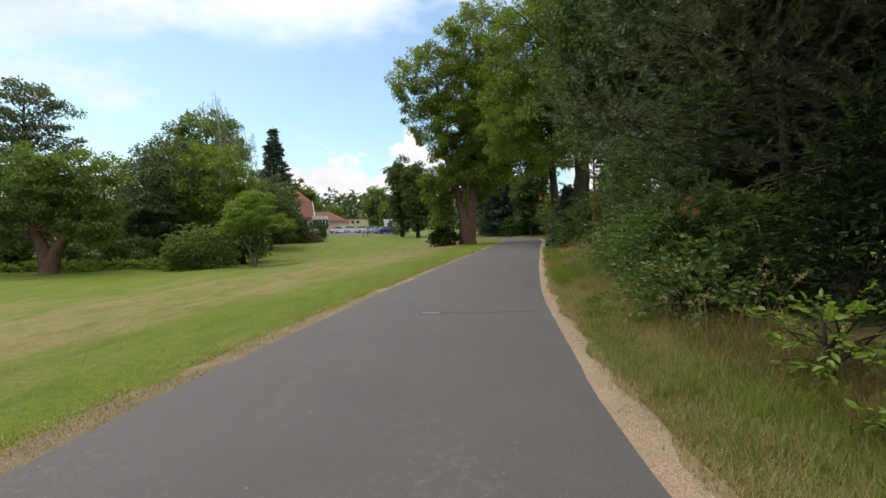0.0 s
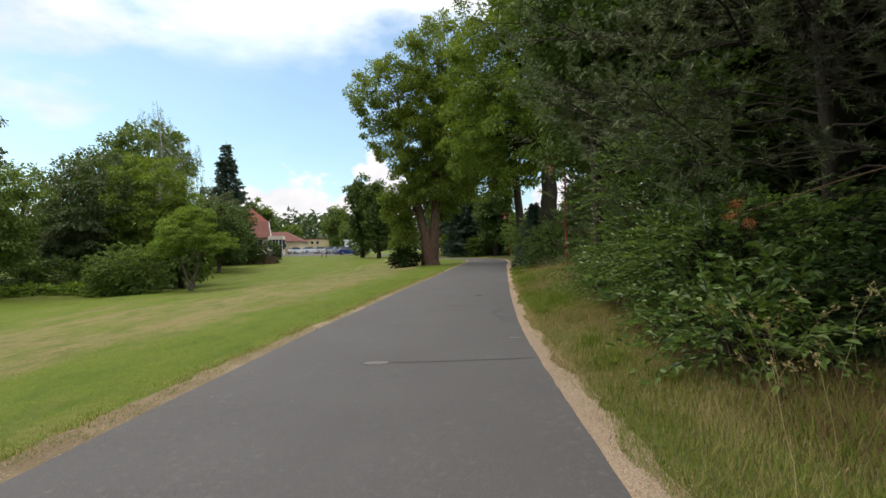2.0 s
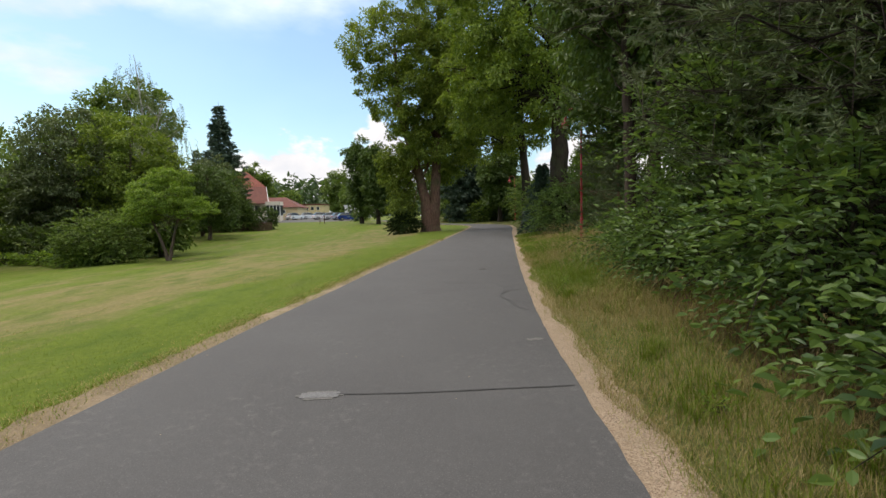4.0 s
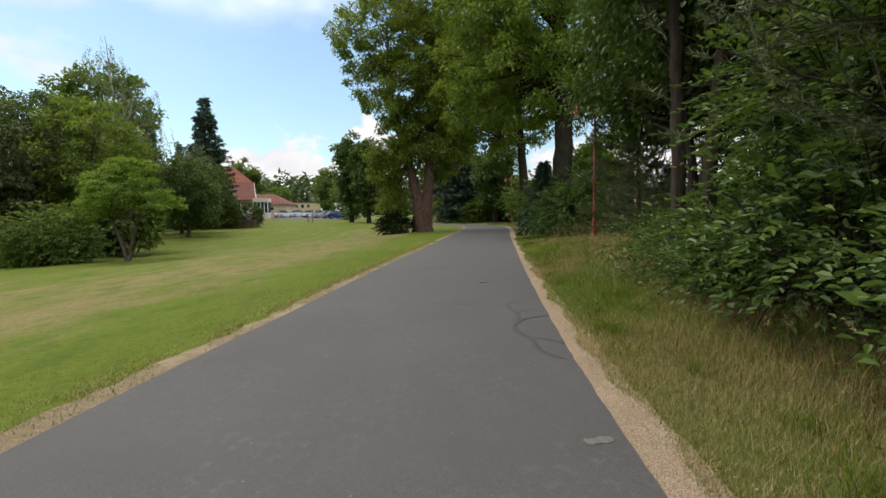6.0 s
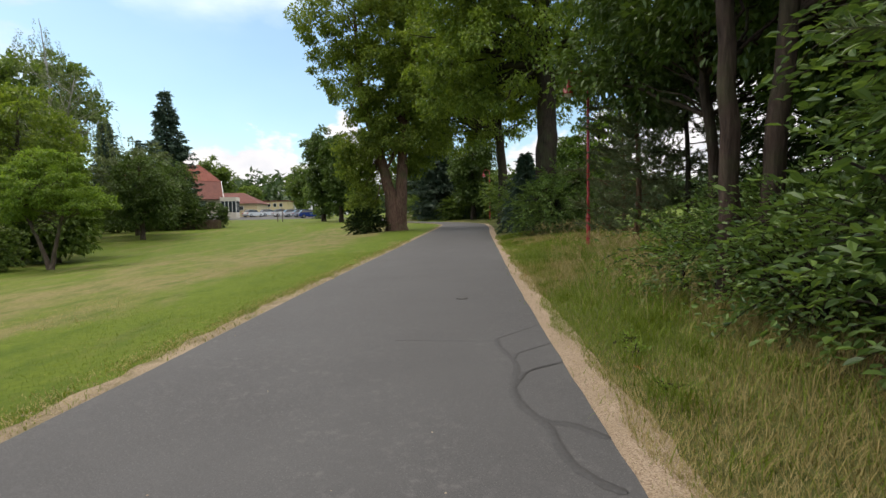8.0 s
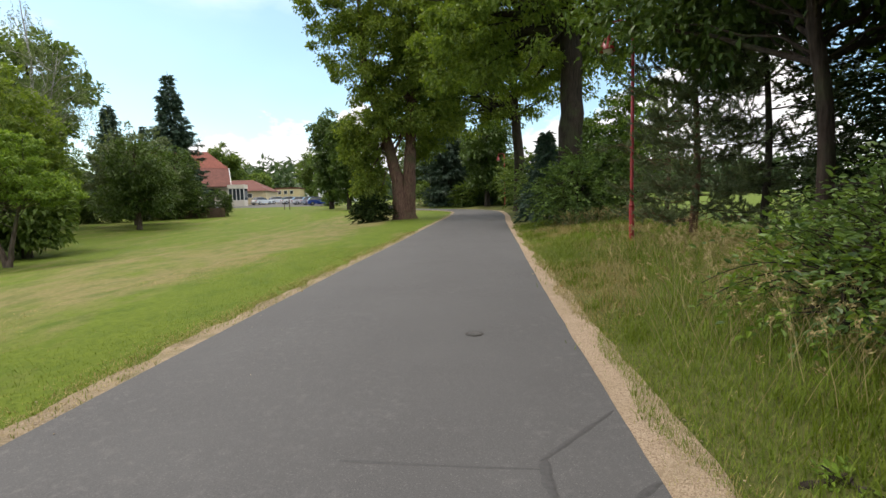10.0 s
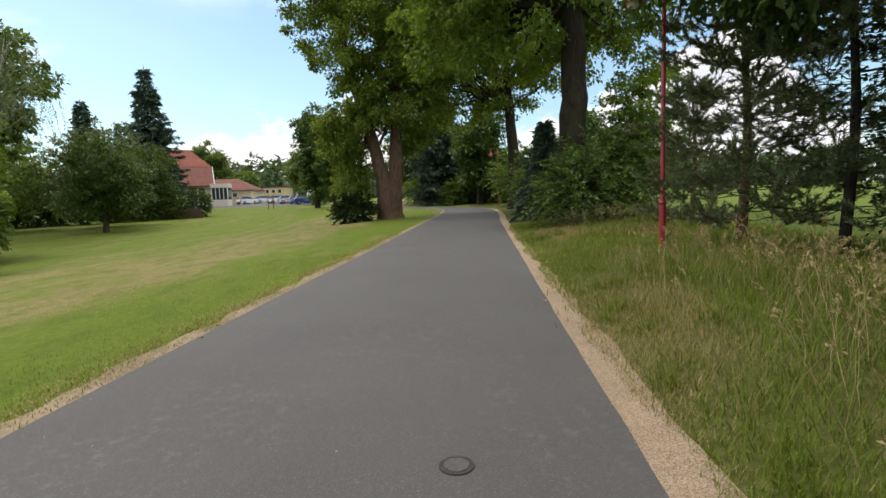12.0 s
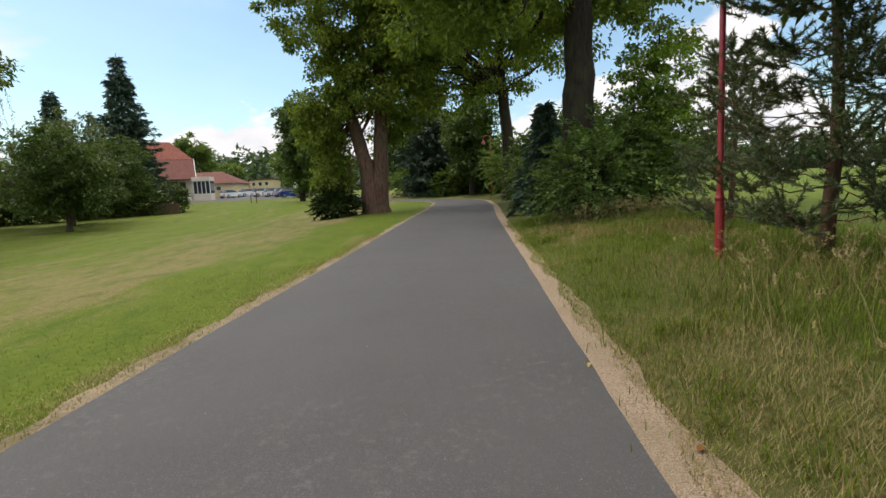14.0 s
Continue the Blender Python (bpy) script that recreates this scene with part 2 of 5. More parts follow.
MAPLE = leaf_material("maple leaves", (0.058, 0.105, 0.016), (0.215, 0.29, 0.042), 0.4, through_light=0.45)
# deep shade of the tree belt is put into this leaf colour
SHADELEAF = leaf_material("leaves darkened for deep shade", (0.011, 0.021, 0.007), (0.038, 0.062, 0.016), 0.4, 0.75, 0.08, 0.08)
OAK = leaf_material("oak leaves", (0.032, 0.062, 0.013), (0.105, 0.165, 0.034), 0.5)
SHRUB = leaf_material("shrub leaves", (0.028, 0.066, 0.017), (0.17, 0.26, 0.062), 0.9, 0.42, 0.4, 0.45)
YOUNG = leaf_material("fresh leaves", (0.075, 0.145, 0.02), (0.23, 0.34, 0.045), 0.7, through_light=0.42)
GARDEN = leaf_material("garden leaves", (0.048, 0.092, 0.02), (0.175, 0.25, 0.052), 0.3, through_light=0.38)
GREYLEAF = leaf_material("grey green leaves", (0.05, 0.075, 0.03), (0.14, 0.18, 0.075), 0.4)
BIRCHLEAF = leaf_material("birch leaves", (0.07, 0.10, 0.035), (0.19, 0.23, 0.09), 0.6)
SPRUCE = leaf_material("spruce needles", (0.022, 0.046, 0.03), (0.075, 0.12, 0.078), 0.6, 0.6, 0.08)
PINE = leaf_material("pine needles", (0.05, 0.072, 0.026), (0.155, 0.19, 0.08), 0.9, 0.5, 0.15)
# darker copy of PINE, with the shade on one pine put into the colour
PINE_SHADE = leaf_material("pine needles darkened for shade", (0.026, 0.03, 0.016), (0.088, 0.096, 0.05), 0.9, 0.6, 0.1, 0.2)
PINE_DRY = leaf_material("dry needles", (0.16, 0.06, 0.02), (0.38, 0.16, 0.05), 1.0, 0.7, 0.1)
WOODS = leaf_material("far woods", (0.03, 0.06, 0.025), (0.085, 0.13, 0.05), 0.03)
BLADE = leaf_material("grass blades", (0.08, 0.125, 0.011), (0.155, 0.20, 0.022), 0.25, 0.6, 0.45, 0.2)
BLADE_DRY = leaf_material("mixed dry grass", (0.11, 0.15, 0.03), (0.36, 0.30, 0.12), 0.35, 0.7, 0.25, 0.15)
STRAW = leaf_material("straw", (0.20, 0.155, 0.065), (0.42, 0.34, 0.165), 0.8, 0.7, 0.2, 0.15)
VERGE = leaf_material("verge grass", (0.066, 0.118, 0.012), (0.20, 0.265, 0.034), 0.3, 0.6, 0.35, 0.15)
DEAD = leaf_material("dead brown stalks", (0.06, 0.032, 0.016), (0.18, 0.105, 0.055), 0.5, 0.8, 0.1, 0.1)
VERGE_DRY = leaf_material("half-dry verge grass", (0.115, 0.105, 0.03), (0.35, 0.275, 0.115), 0.4, 0.7, 0.2, 0.12)


def soil_build(nt):
    c = ramp(nt, noise_fac(nt, 38.0, 6, 0.72), [(0.3, (0.10, 0.078, 0.048)), (0.5, (0.21, 0.165, 0.108)), (0.72, (0.37, 0.30, 0.21))])
    c = mixed(nt, ramp(nt, noise_fac(nt, 1.1, 5, 0.6), [(0.42, (0.0,) * 3), (0.62, (0.75,) * 3)]), c, (0.33, 0.262, 0.18))
    c = mixed(nt, ramp(nt, noise_fac(nt, 3.3, 4), [(0.52, (0.0,) * 3), (0.68, (0.6,) * 3)]), c, (0.13, 0.115, 0.05))
    # brown soil gives way to pale sand further along the road
    co = nt.nodes.new("ShaderNodeTexCoord")
    sep = nt.nodes.new("ShaderNodeSeparateXYZ")
    nt.links.new(co.outputs["Object"], sep.inputs[0])
    along = nt.nodes.new("ShaderNodeMath")
    along.operation = "MULTIPLY_ADD"
    along.inputs[1].default_value, along.inputs[2].default_value, along.use_clamp = -0.12, 1.75, True
    nt.links.new(sep.outputs[1], along.inputs[0])
    c = mixed(nt, along.outputs[0], c, mixed(nt, 0.65, c, ramp(nt, noise_fac(nt, 30.0, 6, 0.75), [(0.35, (0.07, 0.05, 0.028)), (0.7, (0.20, 0.155, 0.09))])))
    return principled(nt, c, 0.95, 0, bumped(nt, noise_fac(nt, 55.0, 5, 0.72), 0.8, 0.015), 0.1)


DIRT = material("sandy soil", soil_build)
STONE = worn("pebble", (0.36, 0.285, 0.205), 0.85, 0, 30, 0.4)
RED = worn("red lamp paint", (0.33, 0.022, 0.024), 0.38, 0, 25, 0.25, 0.05, 0.5, 0.2)
IRON = worn("cast iron", (0.07, 0.065, 0.06), 0.6, 0.7, 60, 0.35, 0.4)

# ---- mesh helpers ----


def poly_mesh(name, verts, faces, smooth=False):
    """A mesh from arrays: verts (n, 3), faces (m, k) of one corner count."""
    verts, faces = np.asarray(verts, np.float32), np.asarray(faces, np.int32)
    me = bpy.data.meshes.new(name)
    k = faces.shape[1]
    me.vertices.add(len(verts))
    me.vertices.foreach_set("co", verts.ravel())
    me.loops.add(faces.size)
    me.loops.foreach_set("vertex_index", faces.ravel())
    me.polygons.add(len(faces))
    me.polygons.foreach_set("loop_start", np.arange(0, faces.size, k, dtype=np.int32))
    me.polygons.foreach_set("use_smooth", np.full(len(faces), smooth, bool))
    me.update(calc_edges=True)
    me.validate()
    return me


def child(name, mesh, mat, parent, label=""):
    mesh.materials.append(mat)
    ob = new(name, mesh)
    ob.parent = parent
    return tagged(ob, label)


def part(name, bm, mat, parent, label=""):
    me = bpy.data.meshes.new(name)
    bm.to_mesh(me)
    bm.free()
    return child(name, me, mat, parent, label)


def thing(name, at, label, category, group="", kind="", turn=0.0):
    ob = new(name)
    ob.matrix_basis = pose(*at, 0, 0, turn)
    return tagged(ob, label, category, group, kind)


def add_box(bm, x0, x1, y0, y1, z0, z1, bevel=0.0):
    made = bmesh.ops.create_cube(bm, size=1.0)["verts"]
    for v in made:
        v.co = Vector((x0 + (v.co.x + 0.5) * (x1 - x0), y0 + (v.co.y + 0.5) * (y1 - y0), z0 + (v.co.z + 0.5) * (z1 - z0)))
    if bevel:
        edges = list({e for v in made for e in v.link_edges})
        bmesh.ops.bevel(bm, geom=edges, offset=bevel, segments=2, affect="EDGES")


def box(x0, x1, y0, y1, z0, z1, bevel=0.0):
    bm = bmesh.new()
    add_box(bm, x0, x1, y0, y1, z0, z1, bevel)
    return bm


def tube_data(points, radii, sides=8):
    """Rings swept along a line of points."""
    P = np.asarray(points, float)
    T = np.gradient(P, axis=0)
    T /= np.linalg.norm(T, axis=1)[:, None] + 1e-9
    ref = np.array([0.31, 0.95, 0.05]) if abs(T[0][2]) > 0.6 else np.array([0.05, 0.1, 1.0])
    A = np.cross(T, ref)
    A /= np.linalg.norm(A, axis=1)[:, None] + 1e-9
    B = np.cross(T, A)
    a = np.linspace(0, 2 * math.pi, sides, endpoint=False)
    V = P[:, None] + np.asarray(radii)[:, None, None] * (np.cos(a)[None, :, None] * A[:, None] + np.sin(a)[None, :, None] * B[:, None])
    n = len(P)
    i, j = np.meshgrid(np.arange(n - 1), np.arange(sides), indexing="ij")
    k = (j + 1) % sides
    F = np.stack([i * sides + j, i * sides + k, (i + 1) * sides + k, (i + 1) * sides + j], -1).reshape(-1, 4)
    return V.reshape(-1, 3), F


def joined(chunks):
    V, F, o = [], [], 0
    for v, f in chunks:
        V.append(v)
        F.append(f + o)
        o += len(v)
    return np.concatenate(V), np.concatenate(F)


def unit(a):
    return a / (np.linalg.norm(a, axis=-1, keepdims=True) + 1e-9)


def leaf_data(rng, C, along, size, aspect=0.5, up=0.6, full=False):
    """Small folded leaves at C, each pointing along its own way."""
    n = len(C)
    along = unit(along)
    nor = unit(np.array([0, 0, up]) + rng.normal(0, 0.45, (n, 3)))
    side = unit(np.cross(along, nor))
    nor = np.cross(side, along)
    L = (size * rng.uniform(0.65, 1.25, n))[:, None]
    W = L * aspect * 0.5
    fold = nor * W * rng.uniform(0.1, 0.6, (n, 1))
    tip = C + along * L - nor * L * rng.uniform(0.0, 0.25, (n, 1))
    if not full:
        mid = C + along * L * 0.45
        V = np.stack([C, mid + side * W + fold, tip, mid - side * W + fold], 1).reshape(-1, 3)
        b = np.arange(n)[:, None] * 4
        F = np.concatenate([b + [0, 1, 2], b + [0, 2, 3]])
        return V, F
    m1, m2 = C + along * L * 0.28, C + along * L * 0.68
    V = np.stack([C, m1 + side * W * 0.85 + fold, m2 + side * W * 0.85 + fold * 0.8, tip, m2 - side * W * 0.85 + fold * 0.8, m1 - side * W * 0.85 + fold], 1).reshape(-1, 3)
    b = np.arange(n)[:, None] * 6
    F = np.concatenate([b + [0, 1, 2], b + [0, 2, 3], b + [0, 3, 4], b + [0, 4, 5]])
    return V, F


def crown_clumps(rng, lobes, n):
    """Clump middles inside a set of lobes (x, y, z, rx, ry, rz), more of them near the skin."""
    lobes = np.array(lobes, float)
    w = (lobes[:, 3] * lobes[:, 4] * lobes[:, 5]) ** 0.8
    pick = rng.choice(len(lobes), n, p=w / w.sum())
    d = unit(rng.normal(0, 1, (n, 3)))
    r = rng.uniform(0.08, 1.0, n) ** 0.42
    return lobes[pick, :3] + d * r[:, None] * lobes[pick, 3:], d


def spray_leaves(rng, centres, outs, per, radius, size, flat=0.5, aspect=0.55, droop=0.35):
    n = len(centres) * per
    C, O = np.repeat(centres, per, 0), np.repeat(outs, per, 0)
    g = unit(rng.normal(0, 1, (n, 3))) * (rng.uniform(0, 1, n) ** 0.5)[:, None] * np.repeat(rng.uniform(0.8, 1.9, len(centres)), per)[:, None] * radius
    g[:, 2] = g[:, 2] * flat - 0.12 * (g[:, 0] ** 2 + g[:, 1] ** 2) / radius
    along = O * 0.5 + rng.normal(0, 0.6, (n, 3)) + unit(g) * 0.5
    along[:, 2] -= droop
    return leaf_data(rng, C + g, along, size, aspect, 1.1)


def curve_to(rng, a, b, n=7, sag=0.0, wobble=0.06):
    a, b = np.array(a, float), np.array(b, float)
    u = np.linspace(0, 1, n)[:, None]
    mid = (a + b) / 2 + np.array([0, 0, np.linalg.norm(b - a) * sag])
    P = (1 - u) ** 2 * a + 2 * u * (1 - u) * mid + u ** 2 * b
    P[1:-1] += rng.normal(0, wobble * np.linalg.norm(b - a) / 3, (n - 2, 3))
    return P


def tree(name, at, label, stems, lobes, clumps, per, radius, size, bark_mat, leaf_mat, seed, limbs=14, flat=0.5, droop=0.35, twigs=60, turn=0.0, group="", category="tree", fork=0.35):
    """stems: each a list of (x, y, z, radius); limbs run from them to clumps of the crown."""
    rng = np.random.default_rng(seed)
    root = thing(name, at, label, category, group, turn=turn)
    C, O = crown_clumps(rng, lobes, clumps)
    for s in stems:
        s = np.array(s, float)
        u = np.linspace(0, 1, len(s))
        w = np.linspace(0, 1, 5 * len(s))
        P = np.stack([np.interp(w, u, s[:, i]) for i in range(3)], 1)
        P[2:] += rng.normal(0, 0.012, (len(P) - 2, 3)) * (1 + 2 * s[0][3])
        R = np.interp(w, u, s[:, 3]) * rng.uniform(0.96, 1.05, len(w))
        R[0] *= 1.28
        R[1] *= 1.08
        V, F = tube_data(P, R, 14)
        centre = np.repeat(P, 14, 0)
        V = centre + (V - centre) * (1 + 0.07 * np.sin(np.tile(np.arange(14) * 2.69, len(P)) + 0.3))[:, None]
        child("trunk", poly_mesh("trunk", V, F, True), bark_mat, root)
    order = rng.permutation(len(C))
    chunks = []
    for n, i in enumerate(order[: limbs + twigs]):
        s = np.array(stems[n % len(stems)], float)
        big = n < limbs
        zt = max(min(C[i][2] - 0.25 * np.hypot(*C[i][:2]) - 0.1 * s[-1][2], s[-1][2] * 0.98), s[-1][2] * fork)
        a = [np.interp(zt, s[:, 2], s[:, k]) for k in range(3)]
        r0 = float(np.interp(zt, s[:, 2], s[:, 3])) * (0.55 if big else 0.22)
        P = curve_to(rng, a, C[i], 8, 0.10)
        data = tube_data(P, np.linspace(r0, 0.012 + r0 * 0.12, 8), 6)
        if big:
            child("limb", poly_mesh("limb", *data, True), bark_mat, root)
        else:
            chunks.append(data)
    if chunks:
        child("branchwork", poly_mesh("branchwork", *joined(chunks), True), bark_mat, root)["kind"] = "stuff"
    child("crown", poly_mesh("crown", *spray_leaves(rng, C, O, per, radius, size, flat, 0.6, droop)), leaf_mat, root)
    return root


def shrub_data(rng, lobes, twigs, leaves, size, length=0.7, lift=0.35):
    """Leafy twigs that arch outwards from the skin of the lobes: stalks, and two rows of leaves along each."""
    C, O = crown_clumps(rng, lobes, twigs)
    way = unit(O * np.array([1, 1, 0.5]) + np.array([0, 0, lift]) + rng.normal(0, 0.3, O.shape))
    L = length * rng.uniform(0.6, 1.3, twigs)
    u = np.linspace(0.08, 1, leaves)
    pos = C[:, None] + way[:, None] * (L[:, None] * u)[..., None]
    pos[..., 2] -= (L[:, None] * 0.45 * u[None] ** 2)
    side = unit(np.cross(way, np.array([0, 0, 1.0])))
    sign = np.where(np.arange(leaves) % 2, 1.0, -1.0)
    along = way[:, None] * 0.75 + side[:, None] * sign[None, :, None] * 0.75 + rng.normal(0, 0.22, (twigs, leaves, 3))
    along[..., 2] -= 0.25
    along[:, -1] = way
    leafs = leaf_data(rng, pos.reshape(-1, 3), along.reshape(-1, 3), size, 0.48 if size < 0.16 else 0.6, 1.0, size < 0.122)
    stalks = []
    for k in range(0, twigs, 3):
        P = np.concatenate([C[k][None] - way[k] * L[k] * 0.5, pos[k][:: max(1, leaves // 4)]])
        stalks.append(tube_data(P, np.linspace(0.009, 0.003, len(P)), 3))
    return leafs, joined(stalks)


def shrub(name, at, label, lobes, twigs, leaves, size, leaf_mat, seed, stems=7, length=0.7, turn=0.0, group="", bark_mat=None):
    rng = np.random.default_rng(seed)
    root = thing(name, at, label, "shrub", group, turn=turn)
    leafs, stalks = shrub_data(rng, lobes, twigs, leaves, size, length)
    for k in range(stems):
        lb = lobes[k % len(lobes)]
        a = (lb[0] * 0.5 + rng.normal(0, 0.12), lb[1] * 0.5 + rng.normal(0, 0.12), -0.05)
        b = (lb[0] + rng.normal(0, lb[3] * 0.4), lb[1] + rng.normal(0, lb[4] * 0.4), lb[2] + lb[5] * 0.5)
        child("stem", poly_mesh("stem", *tube_data(curve_to(rng, a, b, 8, 0.08), np.linspace(0.035, 0.01, 8), 6), True), bark_mat or BARK_DARK, root)
    child("twig_growth", poly_mesh("twig_growth", *stalks), bark_mat or BARK_DARK, root)["kind"] = "stuff"
    child("foliage", poly_mesh("foliage", *leafs), leaf_mat, root)
    return root


def spruce_tree(name, at, label, h, r, seed, base=0.06, turn=0.0):
    rng = np.random.default_rng(seed)
    root = thing(name, at, label, "tree", turn=turn)
    zs = np.linspace(-0.1, h, 10)
    child("trunk", poly_mesh("trunk", *tube_data(np.stack([0 * zs, 0 * zs, zs], 1), np.linspace(r * 0.075, 0.02, 10), 9), True), BARK_DARK, root)
    C, A = [], []
    z = h * base
    while z < h * 0.99:
        reach = r * (1 - z / h) ** 0.85 * rng.uniform(0.72, 1.15) + 0.12
        for a in np.arange(0, 2 * math.pi, 2 * math.pi / rng.integers(8, 12)) + rng.uniform(0, 6):
            k = max(8, int(reach * 19))
            u = rng.uniform(0.12, 1, k) ** 0.75
            rr = reach * rng.uniform(0.55, 1.25)
            p = np.stack([np.cos(a) * u * rr, np.sin(a) * u * rr, z - 0.32 * u * rr + 0.18 * rr * u ** 3], 1)
            sd = np.array([-math.sin(a), math.cos(a), 0])
            p += sd * (rng.normal(0, 0.16, k) * (1.1 - u) * rr)[:, None] + rng.normal(0, 0.05, (k, 3))
            C.append(p)
            w = np.stack([np.cos(a) + 0 * u, np.sin(a) + 0 * u, -0.35 + 0 * u], 1) + rng.normal(0, 0.45, (k, 3))
            A.append(w)
        z += h * 0.025 * rng.uniform(0.7, 1.3)
    C, A = np.concatenate(C), np.concatenate(A)
    child("needles", poly_mesh("needles", *leaf_data(rng, C, A, 0.55 * (r / 4) ** 0.5, 0.34, 0.8)), SPRUCE, root)
    return root


def pine_tree(name, at, label, h, reach, low, shoots, needles, seed, bark_mat=None, whorls=9, lean=(0, 0), turn=0.0, radius=0.14, length=0.10, needle=0.0045, bare=0.3, crown=None, needle_mat=None):
    """Whorls of bare-based branches that carry bottlebrush shoots."""
    rng = np.random.default_rng(seed)
    root = thing(name, at, label, "tree", turn=turn)
    zs = np.linspace(-0.1, h, 12)
    stem = np.stack([lean[0] * zs + 0.05 * np.sin(zs), lean[1] * zs + 0.04 * np.cos(zs * 1.3), zs], 1)
    child("trunk", poly_mesh("trunk", *tube_data(stem, np.linspace(radius, 0.02, 12), 10), True), bark_mat or BARK_PINE, root)
    tips, ways, thin = [], [], []
    for w in range(whorls):
        z = low + (h - low) * (w / whorls) ** 0.95
        rr = reach * (float(np.interp(z, *crown)) if crown else 1.0 - 0.75 * (w / whorls) ** 1.5)
        for a in np.arange(5) * 2 * math.pi / 5 + rng.uniform(0, 6.3) + rng.normal(0, 0.2, 5):
            L = rr * rng.uniform(0.7, 1.15)
            z0 = z + rng.normal(0, 0.12)
            root_at = np.array([np.interp(z0, stem[:, 2], stem[:, 0]), np.interp(z0, stem[:, 2], stem[:, 1]), z0])
            d = np.array([math.cos(a), math.sin(a), 0.12])
            P = curve_to(rng, root_at, root_at + d * L, 8, -0.06, 0.07)
            P[-2:, 2] += 0.10 * L * np.array([0.3, 1.0])
            child("branch", poly_mesh("branch", *tube_data(P, np.linspace(0.006 + 0.004 * L, 0.006, 8), 5), True), bark_mat or BARK_PINE, root)
            k = max(3, int(shoots / (whorls * 5)))
            for _ in range(k):
                u = rng.uniform(bare, 1.0) ** 0.55
                i = min(int(u * 7), 6)
                p = P[i] + (P[i + 1] - P[i]) * (u * 7 - i)
                sd = unit(rng.normal(0, 1, 3) * np.array([1, 1, 0.45]) + d * 0.9)
                q = p + sd * L * 0.30 * rng.uniform(0.25, 1.0)
                up = unit(sd * 0.8 + np.array([0, 0, 0.45]))
                thin.append(tube_data(np.array([p, (p + q) / 2 - [0, 0, 0.02], q, q + up * 0.18]), [0.006, 0.0055, 0.005, 0.004], 3))
                tips.append(q)
                ways.append(up)
    tips, ways = np.array(tips), np.array(ways)
    n = len(tips) * needles
    P, W = np.repeat(tips, needles, 0), np.repeat(ways, needles, 0)
    at_u = rng.uniform(-0.16, 0.18, n)
    d = unit(W * 0.9 + rng.normal(0, 0.62, (n, 3)))
    start = P + W * at_u[:, None]
    ln = length * rng.uniform(0.7, 1.25, n)
    sd = unit(np.cross(d, rng.normal(0, 1, (n, 3)))) * needle
    V = np.stack([start - sd, start + sd, start + d * ln[:, None]], 1).reshape(-1, 3)
    F = np.arange(n * 3).reshape(-1, 3)
    child("twig_growth", poly_mesh("twig_growth", *joined(thin)), bark_mat or BARK_PINE, root)["kind"] = "stuff"
    child("needles", poly_mesh("needles", V, F), needle_mat or PINE, root)
    return root


# ---- the lie of the land ----
ROAD = [(-1.5, -60), (-1.0, -8), (-0.64, 4), (-0.39, 7), (-0.06, 10), (0.31, 13), (0.78, 16), (1.45, 20), (2.33, 25), (3.25, 30), (4.32, 36), (5.6, 43), (6.8, 49), (7.8, 55), (8.3, 60), (7.5, 65), (5.0, 70), (1.6, 75), (-0.6, 82), (-2.0, 92), (-6.5, 102)]
HALF = 2.0
RISE_Y, RISE_Z = (-60, 10, 16, 20, 24, 33, 41, 50, 72, 90, 105, 118, 160, 400), (0, 0, 0.03, 0.10, 0.16, 0.28, 0.42, 0.59, 1.0, 1.35, 1.85, 2.35, 3.2, 3.2)


def smooth_line(pts, per=8):
    P = np.array([(2 * pts[0][0] - pts[1][0], 2 * pts[0][1] - pts[1][1]), *pts, (2 * pts[-1][0] - pts[-2][0], 2 * pts[-1][1] - pts[-2][1])], float)
    out = []
    for i in range(1, len(P) - 2):
        for u in np.linspace(0, 1, per, endpoint=False):
            a, b, c, d = P[i - 1 : i + 3]
            out.append(0.5 * (2 * b + (c - a) * u + (2 * a - 5 * b + 4 * c - d) * u ** 2 + (3 * b - a - 3 * c + d) * u ** 3))
    out.append(P[-2])
    return np.array(out)


def road_x(y):
    return np.interp(y, [p[1] for p in ROAD], [p[0] for p in ROAD])


def ground_z(x, y):
    x, y = np.asarray(x, float), np.asarray(y, float)
    d = x - road_x(y)
    z = np.interp(y, RISE_Y, RISE_Z)
    fade = np.interp(y, [-60, 62, 88], [1, 1, 0])
    z = z - np.clip(-HALF - d, 0, 18) * 0.045 * fade
    z = z + np.clip(d - HALF - 0.5, 0, 3) * 0.1 * fade
    return z


def on_ground(x, y, dz=0.0):
    return (x, y, float(ground_z(x, y)) + dz)


